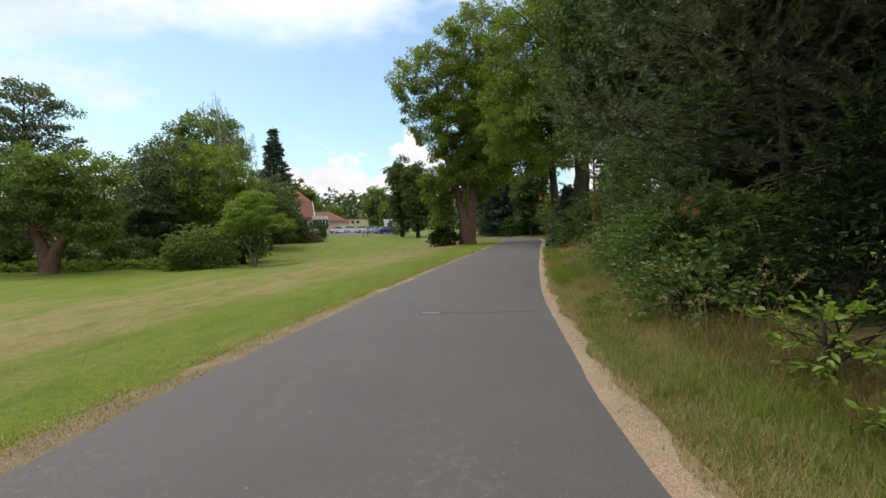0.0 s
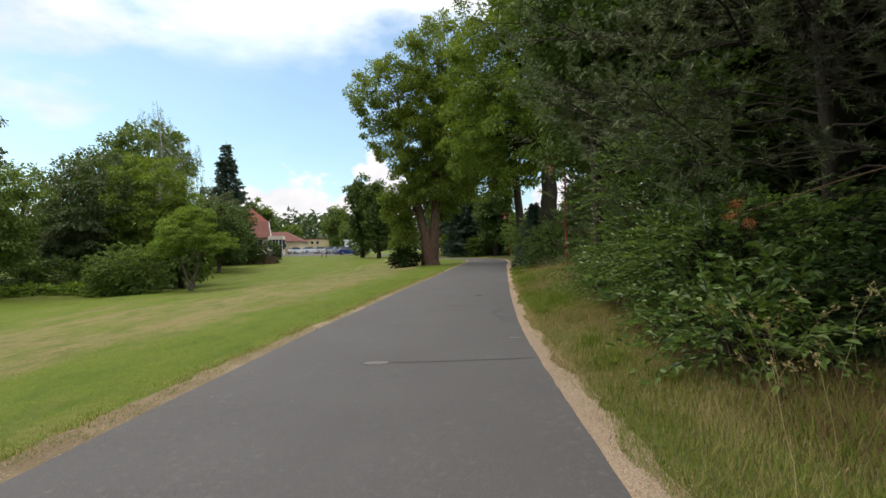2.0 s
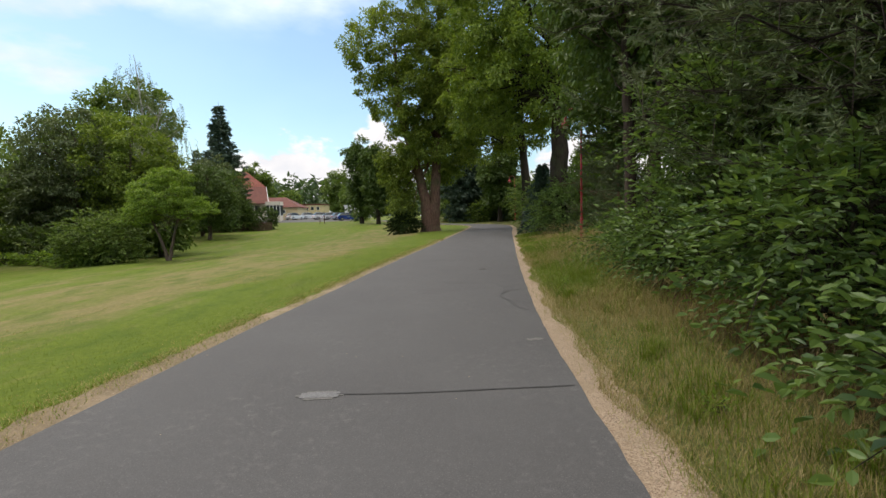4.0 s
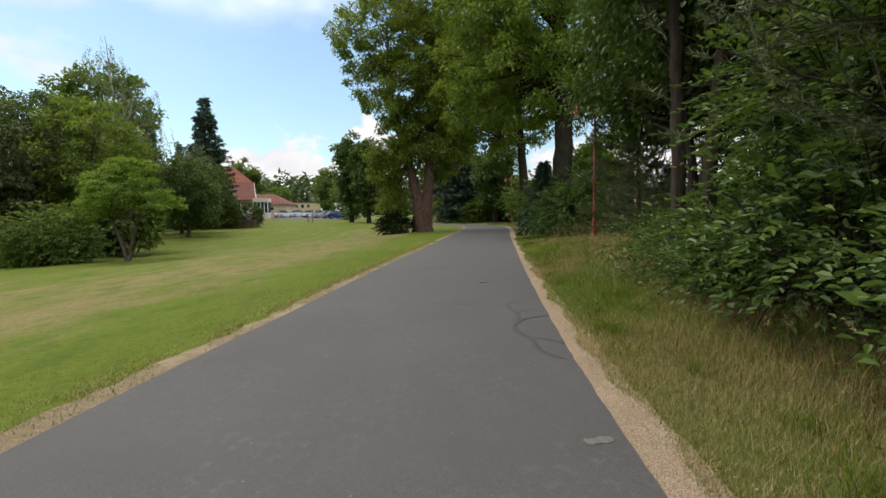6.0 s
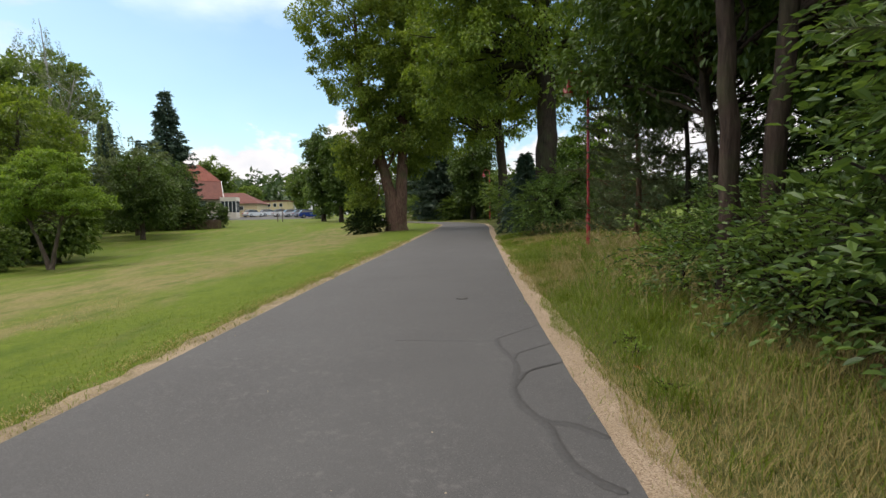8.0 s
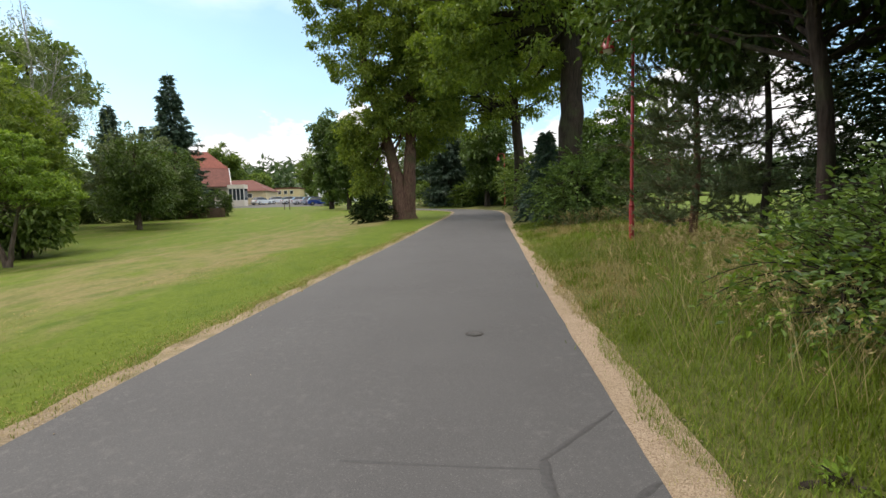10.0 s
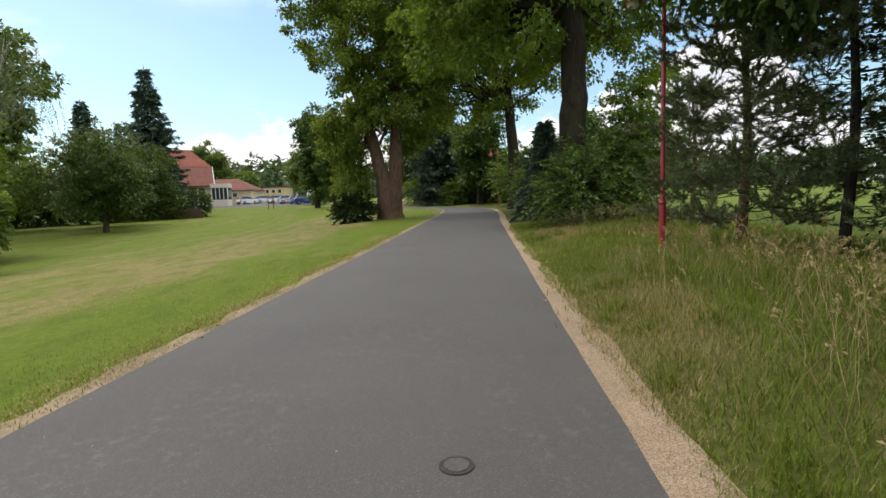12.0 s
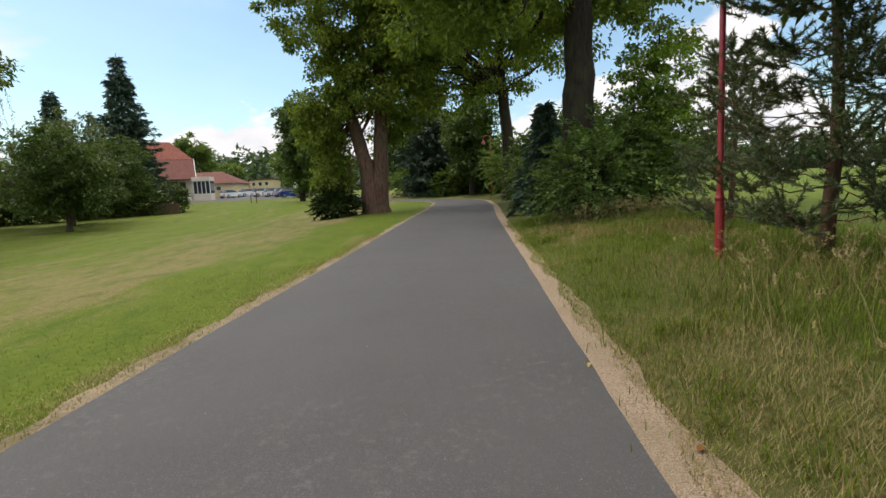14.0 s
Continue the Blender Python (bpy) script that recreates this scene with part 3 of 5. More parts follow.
def ground_sheet():
    def axis(lo, hi, fine_lo, fine_hi, step):
        fine = np.arange(fine_lo, fine_hi, step)
        out_lo = fine_lo - np.geomspace(1, fine_lo - lo + 1, 34)[::-1] + 1
        out_hi = fine_hi + np.geomspace(1, hi - fine_hi + 1, 34) - 1
        return np.concatenate([out_lo[:-1], fine, out_hi])
    xs, ys = axis(-2500, 2500, -30, 18, 0.5), axis(-2500, 2500, -4, 80, 0.7)
    X, Y = np.meshgrid(xs, ys)
    Z = ground_z(X, Y)
    near = np.exp(-((X / 60) ** 2 + ((Y - 30) / 70) ** 2))
    bumps = 0.05 * (np.sin(X * 0.9 + 1.3 * np.sin(Y * 0.31)) * np.sin(Y * 0.53 + 0.7 * np.sin(X * 0.4)))
    off = np.clip((np.abs(X - road_x(Y)) - 3.2) / 3, 0, 1)
    Z = Z + bumps * near * off - 0.05 * (1 - np.clip((np.abs(X - road_x(Y)) - 1.9) / 0.4, 0, 1)) * (Y < 100)
    n, m = X.shape
    i, j = np.meshgrid(np.arange(n - 1), np.arange(m - 1), indexing="ij")
    F = np.stack([i * m + j, i * m + j + 1, (i + 1) * m + j + 1, (i + 1) * m + j], -1).reshape(-1, 4)
    me = poly_mesh("ground", np.stack([X, Y, Z], -1).reshape(-1, 3), F, True)
    me.materials.append(TURF)
    return tagged(new("ground", me), "mown lawn and meadow, green with dry patches", "ground", kind="structure")


def ribbon(name, centre, left, right, lift, mat, label, ragged=0.0, seed=1, edge=0.05, kind="structure", category="road"):
    """A strip along a line between two offsets (to its right positive), with turned-down edges."""
    rng = np.random.default_rng(seed)
    T = unit(np.gradient(centre, axis=0))
    S = np.stack([T[:, 1], -T[:, 0]], 1)
    n = len(centre)
    cols = np.linspace(0, 1, 7)

    def wander():
        k = rng.normal(0, 1, n)
        return np.convolve(k, [0.25, 0.5, 0.25], "same") * ragged
    lo = left + wander() * (0.0 if np.max(left) > 0 else 0.2 if mat is ASPHALT else 1.0)
    hi = right + wander() * (0.0 if right < 0 else 1.0)
    offs = lo[:, None] + (hi - lo)[:, None] * cols
    P = centre[:, None] + S[:, None] * offs[..., None]
    base = np.interp(centre[:, 1], RISE_Y, RISE_Z)
    Z = np.repeat(base[:, None], 7, 1) + lift
    if mat is not ASPHALT:
        Z = np.minimum(Z, ground_z(P[..., 0], P[..., 1]) + 0.012)
    P = np.concatenate([P[:, :1], P, P[:, -1:]], 1)
    Z = np.concatenate([Z[:, :1] - edge, Z, Z[:, -1:] - edge], 1)
    V = np.concatenate([P, Z[..., None]], -1)
    m = V.shape[1]
    i, j = np.meshgrid(np.arange(n - 1), np.arange(m - 1), indexing="ij")
    F = np.stack([i * m + j, i * m + j + 1, (i + 1) * m + j + 1, (i + 1) * m + j], -1).reshape(-1, 4)
    me = poly_mesh(name, V.reshape(-1, 3), F)
    me.materials.append(mat)
    return tagged(new(name, me), label, category, kind=kind)


LINE = smooth_line(ROAD, 24)
ground_sheet()
ribbon("road", LINE, -HALF, HALF, 0.012, ASPHALT, "narrow grey asphalt road with pale worn patches", 0.006)
ribbon("gravel_verge_right", LINE, HALF - 0.10, HALF + 0.35, 0.004, GRAVEL, "strip of pale tan gravel beside the asphalt", 0.035, 3)
ribbon("gravel_verge_left", LINE, -HALF - np.interp(LINE[:, 1], [0, 9, 16, 60], [0.44, 0.36, 0.24, 0.20]), -HALF + 0.10, 0.004, DIRT, "ragged strip of sandy soil and dry grass beside the asphalt", 0.06, 5)

# ---- trees and shrubs beside the road ----
tree("linden_tree", on_ground(1.7, 51.3), "tall broad linden with a forked reddish-brown trunk beside the road",
     [[(-0.1, 0, -0.2, 0.72), (-0.15, 0, 1.5, 0.62), (-0.4, 0, 3.2, 0.46), (-1.1, 0, 6, 0.36), (-2.5, 0.3, 11, 0.28), (-2.8, 0.2, 17, 0.1)],
      [(0.25, 0.1, -0.2, 0.72), (0.3, 0.1, 1.5, 0.62), (0.55, 0, 3.2, 0.46), (0.75, 0, 7, 0.36), (0.9, 0.5, 13, 0.28), (1.4, 0.5, 21, 0.08)]],
     [(1.0, 0, 19.5, 4.0, 4.2, 4.6), (-3.8, 0, 16.8, 4.0, 3.8, 3.2), (-1.5, 0.5, 11.8, 3.8, 4.4, 3.4), (3.5, 0, 13, 4.0, 4.2, 5.0), (-2.3, 0.6, 7.2, 1.9, 2.0, 3.0), (2.2, 1.0, 7.6, 2.4, 2.2, 2.6), (-2.3, 0.5, 3.6, 1.1, 1.3, 2.4), (-4.9, 0, 13.0, 1.6, 1.6, 1.3), (-0.4, -1.2, 9.0, 2.6, 1.4, 3.4), (1.2, -1.2, 15, 3, 2.4, 3), (-0.9, -1.0, 6.8, 1.5, 0.9, 1.5), (0.8, 1.4, 6.2, 2.2, 1.0, 2.2), *[(-2.6, 0.2, 2.6, 1.2, 1.2, 2.1), (-2.9, 0.2, 5.8, 1.5, 1.4, 2.3)] * 3, *[(0.3, -1.3, 7.9, 2.2, 0.9, 1.6)] * 2],
     940, 98, 0.5, 0.24, BARK_RED, LIME, 11, limbs=16, flat=0.7)
shrub("suckering_shoots", on_ground(-0.6, 50.7), "dark leafy shoots at the foot of the linden", [(0, 0, 0.8, 1.2, 0.8, 0.9)], 420, 9, 0.2, SHADELEAF, 12, 5)
tree("roadside_maple", on_ground(9.7, 37.6), "large maple with a thick dark straight trunk and bright green leaves",
     [[(0, 0, -0.2, 0.7), (0, 0, 3, 0.57), (0.05, 0, 7, 0.5), (-0.2, 0, 12, 0.3), (0, 0, 18, 0.08)]],
     [(-1.5, -1, 15, 5.2, 5, 5.5), (-3.4, -2, 9.5, 3.6, 4, 3.6), (2.6, 0.6, 10.4, 3.4, 3.8, 3.4), (-0.4, 2.6, 8.4, 4.5, 2.8, 2.4), (-4.2, -3, 13, 3.0, 3.4, 4), (-5.0, 1.5, 9.2, 2.6, 3, 3.4), (2.6, -0.6, 6.6, 1.7, 1.7, 1.2)],
     580, 116, 0.5, 0.215, BARK_DARK, MAPLE, 21, limbs=14, flat=0.65, fork=0.5)
tree("roadside_linden", on_ground(11.5, 55.5), "tall green linden behind the red street lamp",
     [[(0, 0, -0.2, 0.5), (0, 0, 4, 0.42), (-0.4, 0, 10, 0.3), (-0.6, 0, 17, 0.08)]],
     [(-1, 0, 13, 5.5, 5, 6), (-4.5, 0, 10, 3.4, 3.4, 4.2), (2.5, 0, 13, 4, 4, 4), (-6.8, -3.5, 10.5, 3.4, 4, 4.4)],
     430, 80, 0.6, 0.27, BARK_DARK, LIME, 31, flat=0.7, fork=0.45)
tree("oak_tree", on_ground(8.3, 21.6), "shady oak with a slanting grey-brown trunk under a dark crown",
     [[(0, 0, -0.2, 0.15), (0.05, 0, 2, 0.12), (-0.2, 0.3, 5, 0.10), (-0.3, 0.6, 9, 0.04)]],
     [(0.2, 1.0, 7.2, 2.9, 3.6, 2.6), (0.0, 3.0, 4.9, 1.6, 1.5, 1.3), (2.6, 0.5, 6.2, 3, 3.6, 2.6), (0.4, 3.9, 5.2, 2.2, 1.6, 1.6), (0.2, -0.4, 5.0, 2.2, 1.8, 1.0), (-1.2, 4.4, 5.4, 0.9, 0.8, 0.8)],
     420, 66, 0.5, 0.2, BARK_SHADE, OAK, 41, limbs=12)
tree("oak_tree", on_ground(5.5, 17.25), "slim oak with a straight brown trunk close to the verge",
     [[(0, 0, -0.2, 0.14), (0.02, 0, 2, 0.12), (-0.06, 0.1, 5, 0.10), (0, 0.3, 9, 0.04)]],
     [(0.6, 0.6, 6.8, 2.4, 2.6, 2.4), (1.6, 1.2, 4.7, 1.5, 1.4, 1.0), (-0.2, 0.2, 8.6, 2.0, 2.0, 1.4)],
     330, 62, 0.45, 0.18, BARK_SHADE, OAK, 42, limbs=10)
tree("oak_tree", on_ground(5.8, 16.95), "shady oak with a leaning trunk in front of dark undergrowth",
     [[(0, 0, -0.2, 0.15), (0.1, 0.0, 2, 0.125), (0.3, -0.1, 5, 0.11), (0.6, -0.3, 10, 0.04)]],
     [(1.0, -0.6, 7.0, 2.8, 2.8, 2.6), (2.4, -0.2, 4.7, 2.2, 2.2, 1.7), (3.6, 1.4, 3.4, 2.0, 2.2, 1.8)],
     430, 62, 0.5, 0.19, BARK_SHADE, OAK, 46, limbs=10)
# the dark of these crowns is shade set in the leaf colour
tree("oak_tree", on_ground(8.6, 12.5), "dense oak with shade-darkened leaves rising over roadside shrubs",
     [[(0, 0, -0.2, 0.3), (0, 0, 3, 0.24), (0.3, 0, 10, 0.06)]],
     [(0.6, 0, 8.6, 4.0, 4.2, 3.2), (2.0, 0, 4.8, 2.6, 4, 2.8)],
     480, 60, 0.55, 0.23, BARK_DARK, SHADELEAF, 43, limbs=10)
# its lobes over the verge hang above the view, added to shade the shrubs
tree("oak_tree", on_ground(8.2, 5.2), "dense oak with leaves darkened for deep shade beside the road",
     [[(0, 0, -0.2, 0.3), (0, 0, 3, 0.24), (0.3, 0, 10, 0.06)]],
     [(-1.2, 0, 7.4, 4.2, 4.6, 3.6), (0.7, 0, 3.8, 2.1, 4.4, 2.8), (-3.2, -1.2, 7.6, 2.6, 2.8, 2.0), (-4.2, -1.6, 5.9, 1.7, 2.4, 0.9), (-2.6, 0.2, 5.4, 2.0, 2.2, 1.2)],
     740, 56, 0.55, 0.28, BARK_DARK, SHADELEAF, 44, limbs=10)
# the last two stand unseen behind the camera, added to shade the belt
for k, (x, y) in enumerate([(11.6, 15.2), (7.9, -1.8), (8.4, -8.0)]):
    tree("oak_tree", on_ground(x, y), "dense dark oak added to deepen the shade of the belt", [[(0, 0, -0.2, 0.3), (0, 0, 3, 0.24), (0.3, 0, 9, 0.06)]],
         [(0, 0, 6.8, 3.4, 3.6, 3.4), (0.2, 0, 3.4, 2.9, 3.2, 2.6)], 430 if y > 0 else 240, 48, 0.6, 0.32, BARK_DARK, SHADELEAF, 45 + k, limbs=8, twigs=30)
pine_tree("pine_tree", on_ground(6.4, 10.4), "old pine with long grey-green drooping branches over the shrubs", 8.0, 4.4, 1.7, 3000, 54, 51, BARK_DARK, 16, radius=0.16, length=0.11, needle=0.0066, bare=0.12, crown=((1.9, 3.0, 4.2, 5.0, 8.0), (0.75, 1.0, 0.95, 0.5, 0.25)))
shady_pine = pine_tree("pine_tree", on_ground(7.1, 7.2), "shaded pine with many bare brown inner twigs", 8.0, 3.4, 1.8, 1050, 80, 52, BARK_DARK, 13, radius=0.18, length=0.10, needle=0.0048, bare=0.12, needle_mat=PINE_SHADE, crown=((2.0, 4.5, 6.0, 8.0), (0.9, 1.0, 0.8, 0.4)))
pine_tree("young_pine", on_ground(8.8, 25.95), "young pine with a reddish trunk and open dark needle tufts", 6.6, 1.8, 0.5, 1350, 88, 53, None, 14, radius=0.11, length=0.09, needle=0.0088, bare=0.15, crown=((0.5, 2.0, 3.6, 6.6), (1.0, 0.95, 0.62, 0.28)))
pine_tree("young_pine", on_ground(9.3, 24.2), "young slender pine with a dark trunk and thin branches", 7.2, 1.7, 0.6, 1050, 70, 54, BARK_DARK, 13, radius=0.09, length=0.1, needle=0.0075, bare=0.1)
pine_tree("young_pine", on_ground(10.55, 30.4), "small young pine in the meadow with bushy needle tufts", 4.4, 1.15, 0.4, 560, 90, 55, None, 10, radius=0.08, length=0.09, needle=0.0075, bare=0.12)


def dry_sprig(root):
    """A dead branch of the shaded pine with rust-brown needles at its tip."""
    rng = np.random.default_rng(58)
    P = curve_to(rng, (-0.1, 0, 2.4), (-3.4, 1.35, 1.5), 9, 0.04, 0.03)
    branch = child("dead_branch", poly_mesh("dead_branch", *tube_data(P, np.linspace(0.02, 0.005, 9), 5), True), BARK_PINE, root)
    n = 260
    u = rng.integers(0, 3, n)
    C = np.array([(-3.4, 1.35, 1.5), (-3.3, 1.4, 1.62), (-3.28, 1.22, 1.42)])[u] + rng.normal(0, 0.025, (n, 3))
    d = unit(rng.normal(0, 1, (n, 3)) + np.array([-0.4, 0, -0.3]))
    s = unit(np.cross(d, rng.normal(0, 1, (n, 3)))) * 0.0035
    V = np.stack([C - s, C + s, C + d * 0.085], 1).reshape(-1, 3)
    child("dry_needles", poly_mesh("dry_needles", V, np.arange(3 * n).reshape(-1, 3)), PINE_DRY, branch, "rust-brown dead needles")


dry_sprig(shady_pine)

BUSH = "dense roadside shrub with long glossy green leaves"
# same bush as below, its shade put into the darker leaf colour
shrub("roadside_shrub", on_ground(6.5, 4.6), BUSH + " in shade", [(0, 0, 0.8, 1.2, 1.4, 0.9), (0.9, 0, 2.2, 1.1, 1.6, 1.2)], 700, 10, 0.125, SHADELEAF, 61)
shrub("roadside_shrub", on_ground(5.5, 7.4), BUSH + " in deep shade", [(0.1, 0, 0.8, 1.1, 1.5, 0.8), (0.8, 0, 1.9, 1.1, 1.5, 1.0)], 850, 11, 0.125, SHADELEAF, 62)
shrub("roadside_shrub", on_ground(3.7, 8.5), "low green shrub with drooping leaves at the verge", [(0, 0, 0.35, 0.5, 0.7, 0.35), (0.7, 0.3, 0.55, 0.5, 0.6, 0.4)], 230, 10, 0.12, SHRUB, 68, 4)
shrub("roadside_shrub", on_ground(5.0, 10.4), BUSH + " beside the gravel strip", [(-0.2, 0, 0.9, 1.3, 1.5, 0.9), (0.4, 0, 1.3, 1.0, 1.4, 0.6)], 1000, 11, 0.11, SHRUB, 63)
shrub("roadside_shrub", on_ground(5.75, 13.8), "tall overhanging shrub with long bright green leaves", [(-0.2, 0, 1.0, 1.5, 1.5, 1.1), (0.1, 0, 2.5, 1.5, 1.6, 1.3), (0.9, -0.6, 3.7, 1.2, 1.4, 1.3), (1.2, 0.8, 2.6, 1.5, 1.5, 1.8)], 1800, 11, 0.12, SHRUB, 64, 9)
shrub("roadside_shrub", on_ground(7.2, 17.3), "low spreading shrub with green leaves under the oaks", [(0, 0, 0.6, 1.3, 1.5, 0.7), (0.6, 1.6, 0.6, 1.2, 1.3, 0.7)], 1000, 11, 0.09, SHRUB, 65)
shrub("roadside_shrub", on_ground(5.4, 15.75), "leafy green shrub at the foot of the slim oaks", [(0, 0, 0.5, 0.6, 0.7, 0.5), (0.5, 0.4, 0.9, 0.7, 0.7, 0.5)], 620, 11, 0.082, SHRUB, 74, 5)
shrub("roadside_shrub", on_ground(5.9, 17.9), "shaded green shrub behind the slim oaks", [(0, 0, 0.6, 0.9, 1.0, 0.6), (0.9, 0.3, 1.0, 0.9, 0.9, 0.6)], 700, 11, 0.082, SHRUB, 75, 5)
shrub("roadside_shrub", on_ground(9.75, 36.0), "large leafy thicket around the maple's foot", [(-0.6, -0.6, 1.2, 1.5, 1.5, 1.3), (0.5, 0, 2.1, 1.5, 1.4, 1.2), (1.8, 0, 1.4, 1.4, 1.5, 1.3), (1.9, 0.4, 2.8, 0.9, 0.9, 1.2)], 1600, 11, 0.16, SHRUB, 66, 9, 0.85)
shrub("roadside_shrub", on_ground(10.9, 43.5), "leafy thicket along the bend of the road", [(0, 0, 1.4, 1.8, 3.5, 1.5), (1.5, 1.5, 2.4, 1.8, 2.6, 1.6)], 1000, 10, 0.2, GARDEN, 67, 7, 0.9)
# undergrowth also takes the leaf colour that has deep shade in it
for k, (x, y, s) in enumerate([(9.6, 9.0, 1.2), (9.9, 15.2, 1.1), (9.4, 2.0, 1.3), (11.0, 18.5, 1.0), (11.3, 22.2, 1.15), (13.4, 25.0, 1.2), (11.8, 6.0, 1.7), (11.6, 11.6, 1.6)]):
    shrub("undergrowth", on_ground(x, y), "dark shaded undergrowth beneath the oaks", [(0, 0, 1.4 * s, 1.7, 2.2, 1.4 * s), (0, 0.4, 3.2 * s, 1.6, 2.2, 1.3 * s)], 520, 10, 0.17, SHADELEAF, 70 + k, 5, 0.8)

tree("sapling", on_ground(12.0, 36.6), "slender sapling with bright layered leaves beside the thicket", [[(0, 0, -0.1, 0.09), (0.2, 0, 3, 0.06), (0.3, 0, 6.4, 0.02)]],
     [(0.2, 0, 4.6, 1.5, 1.4, 1.6), (0.6, 0, 3.0, 1.8, 1.5, 0.9)], 130, 75, 0.34, 0.16, BARK_DARK, YOUNG, 68, 5, flat=0.35, twigs=30)
spruce_tree("young_spruce", on_ground(9.4, 40.5), "young green spruce beside the maple", 4.6, 1.5, 69)

# ---- far end of the road ----
spruce_tree("dark_spruce", on_ground(7.6, 75.5), "dark dense spruce behind the bend of the road", 15.0, 4.2, 81)
spruce_tree("dark_spruce", on_ground(12.5, 74), "dark dense spruce behind the red street lamp", 13.0, 3.8, 82)
for k, (x, y, w, h) in enumerate([(9.5, 72.0, 1.8, 2.6), (13.8, 70.5, 2.2, 2.6), (5.8, 79.5, 3.0, 3.2), (17.5, 66.0, 2.5, 3.4), (13.4, 60.5, 2.6, 4.8), (12.2, 50.5, 1.8, 4.0)]):
    shrub("hedge_shrub", on_ground(x, y), "green shrub at the edge of the bend", [(0, 0, h * 0.5, w, w, h * 0.55)], 420, 8, 0.3, GARDEN, 90 + k, 4, 0.8)
for k, (x, y, h) in enumerate([(5.0, 85, 14), (9, 90, 16), (24, 72, 10), (11.0, 68.5, 9.5)]):
    tree("background_tree", on_ground(x, y), "shady broadleaf tree behind the bend", [[(0, 0, -0.2, 0.3), (0, 0, h * 0.5, 0.2), (0, 0, h * 0.9, 0.05)]],
         [(0, 0, h * 0.6, h * 0.28, h * 0.28, h * 0.4), (1, 0, h * 0.35, h * 0.25, h * 0.25, h * 0.25)], 120, 80, 0.9, 0.42, BARK_DARK, OAK, 100 + k, 6, twigs=20)
for k, (x, y, h, r) in enumerate([(-8.3, 86, 14.5, 2.6), (-5.2, 80, 12.0, 2.2)]):
    tree("avenue_tree", on_ground(x, y), "narrow dense linden of the avenue, dark green", [[(0, 0, -0.2, 0.3), (0, 0, h * 0.6, 0.2), (0, 0, h * 0.9, 0.05)]],
         [(0, 0, h * 0.62, r, r, h * 0.36), (0.3, 0, h * 0.35, r * 0.9, r * 0.9, h * 0.28)], 190, 70, 0.6, 0.42, BARK_DARK, OAK, 110 + k, 6, twigs=20)

# ---- the garden edge across the lawn ----
tree("old_apple_tree", on_ground(-25.6, 32.2), "old spreading fruit tree with a thick split dark trunk",
     [[(0, 0, -0.2, 0.5), (-0.2, 0, 1.2, 0.4), (-0.9, 0, 3, 0.24), (-1.5, 0, 6, 0.06)], [(0.1, 0, -0.2, 0.45), (0.4, 0, 1.2, 0.36), (1.8, 0.2, 3.4, 0.2), (3, 0.2, 5.6, 0.06)]],
     [(-1, 0, 5.6, 3.2, 3, 2.6), (2.4, 0, 6.0, 2.8, 2.6, 2.2), (-2.6, -0.5, 3.2, 1.8, 2, 1.6), (3.0, 0, 3.2, 1.6, 2, 1.6)], 330, 72, 0.42, 0.21, BARK_RED, GARDEN, 121)
tree("small_fruit_tree", on_ground(-12.9, 33.5), "small round fruit tree with a forked thin trunk on the lawn",
     [[(0, 0, -0.1, 0.11), (-0.25, 0, 0.9, 0.08), (-0.9, 0, 2.6, 0.04)], [(0.05, 0, -0.1, 0.10), (0.25, 0, 0.9, 0.075), (0.8, 0, 3.0, 0.04)]],
     [(0.0, 0, 3.4, 2.0, 1.9, 1.1), (-1.4, 0, 2.5, 1.0, 1.1, 0.5), (1.6, 0, 2.7, 1.1, 1.2, 0.5), (0.3, 0, 4.5, 1.0, 1.0, 0.5), (-0.9, 0, 4.0, 0.9, 0.9, 0.4)], 250, 75, 0.25, 0.12, BARK, YOUNG, 122, limbs=8, flat=0.3)
shrub("round_shrub", on_ground(-16.6, 33.8), "large round grey-green shrub on the lawn", [(-0.2, 0, 1.5, 2.0, 1.6, 1.45), (0.9, 0, 1.1, 1.4, 1.4, 1.1), (-1.0, 0, 1.0, 1.3, 1.3, 1.0)], 1000, 9, 0.16, GARDEN, 123, length=0.45)
tree("garden_tree", on_ground(-18.6, 40.5), "bright green garden tree with a full crown", [[(0, 0, -0.2, 0.25), (0, 0, 3, 0.18), (0.2, 0, 7.5, 0.05)]],
     [(0, 0, 6.0, 3.0, 3.0, 3.6), (1.3, 0, 4.2, 2.2, 2.4, 2.0)], 290, 72, 0.44, 0.22, BARK, MAPLE, 124, 8)
tree("garden_tree", on_ground(-22.5, 41), "olive green willow-like garden tree", [[(0, 0, -0.2, 0.25), (0, 0, 3, 0.18), (0.2, 0, 8, 0.05)]],
     [(0, 0, 6.0, 3.6, 3.4, 4.2), (-1.6, 0, 3.2, 2.6, 2.4, 2.2)], 300, 72, 0.44, 0.22, BARK, GREYLEAF, 125, 8)
tree("garden_tree", on_ground(-27, 56), "dark green ash rising behind the garden trees", [[(0, 0, -0.2, 0.3), (0, 0, 6, 0.22), (0.2, 0, 14, 0.05)]],
     [(0, 0, 11.5, 4.4, 4.2, 4.2), (-2, 0, 8, 4, 3.6, 3.4)], 260, 75, 0.7, 0.38, BARK_DARK, GARDEN, 126, 8)


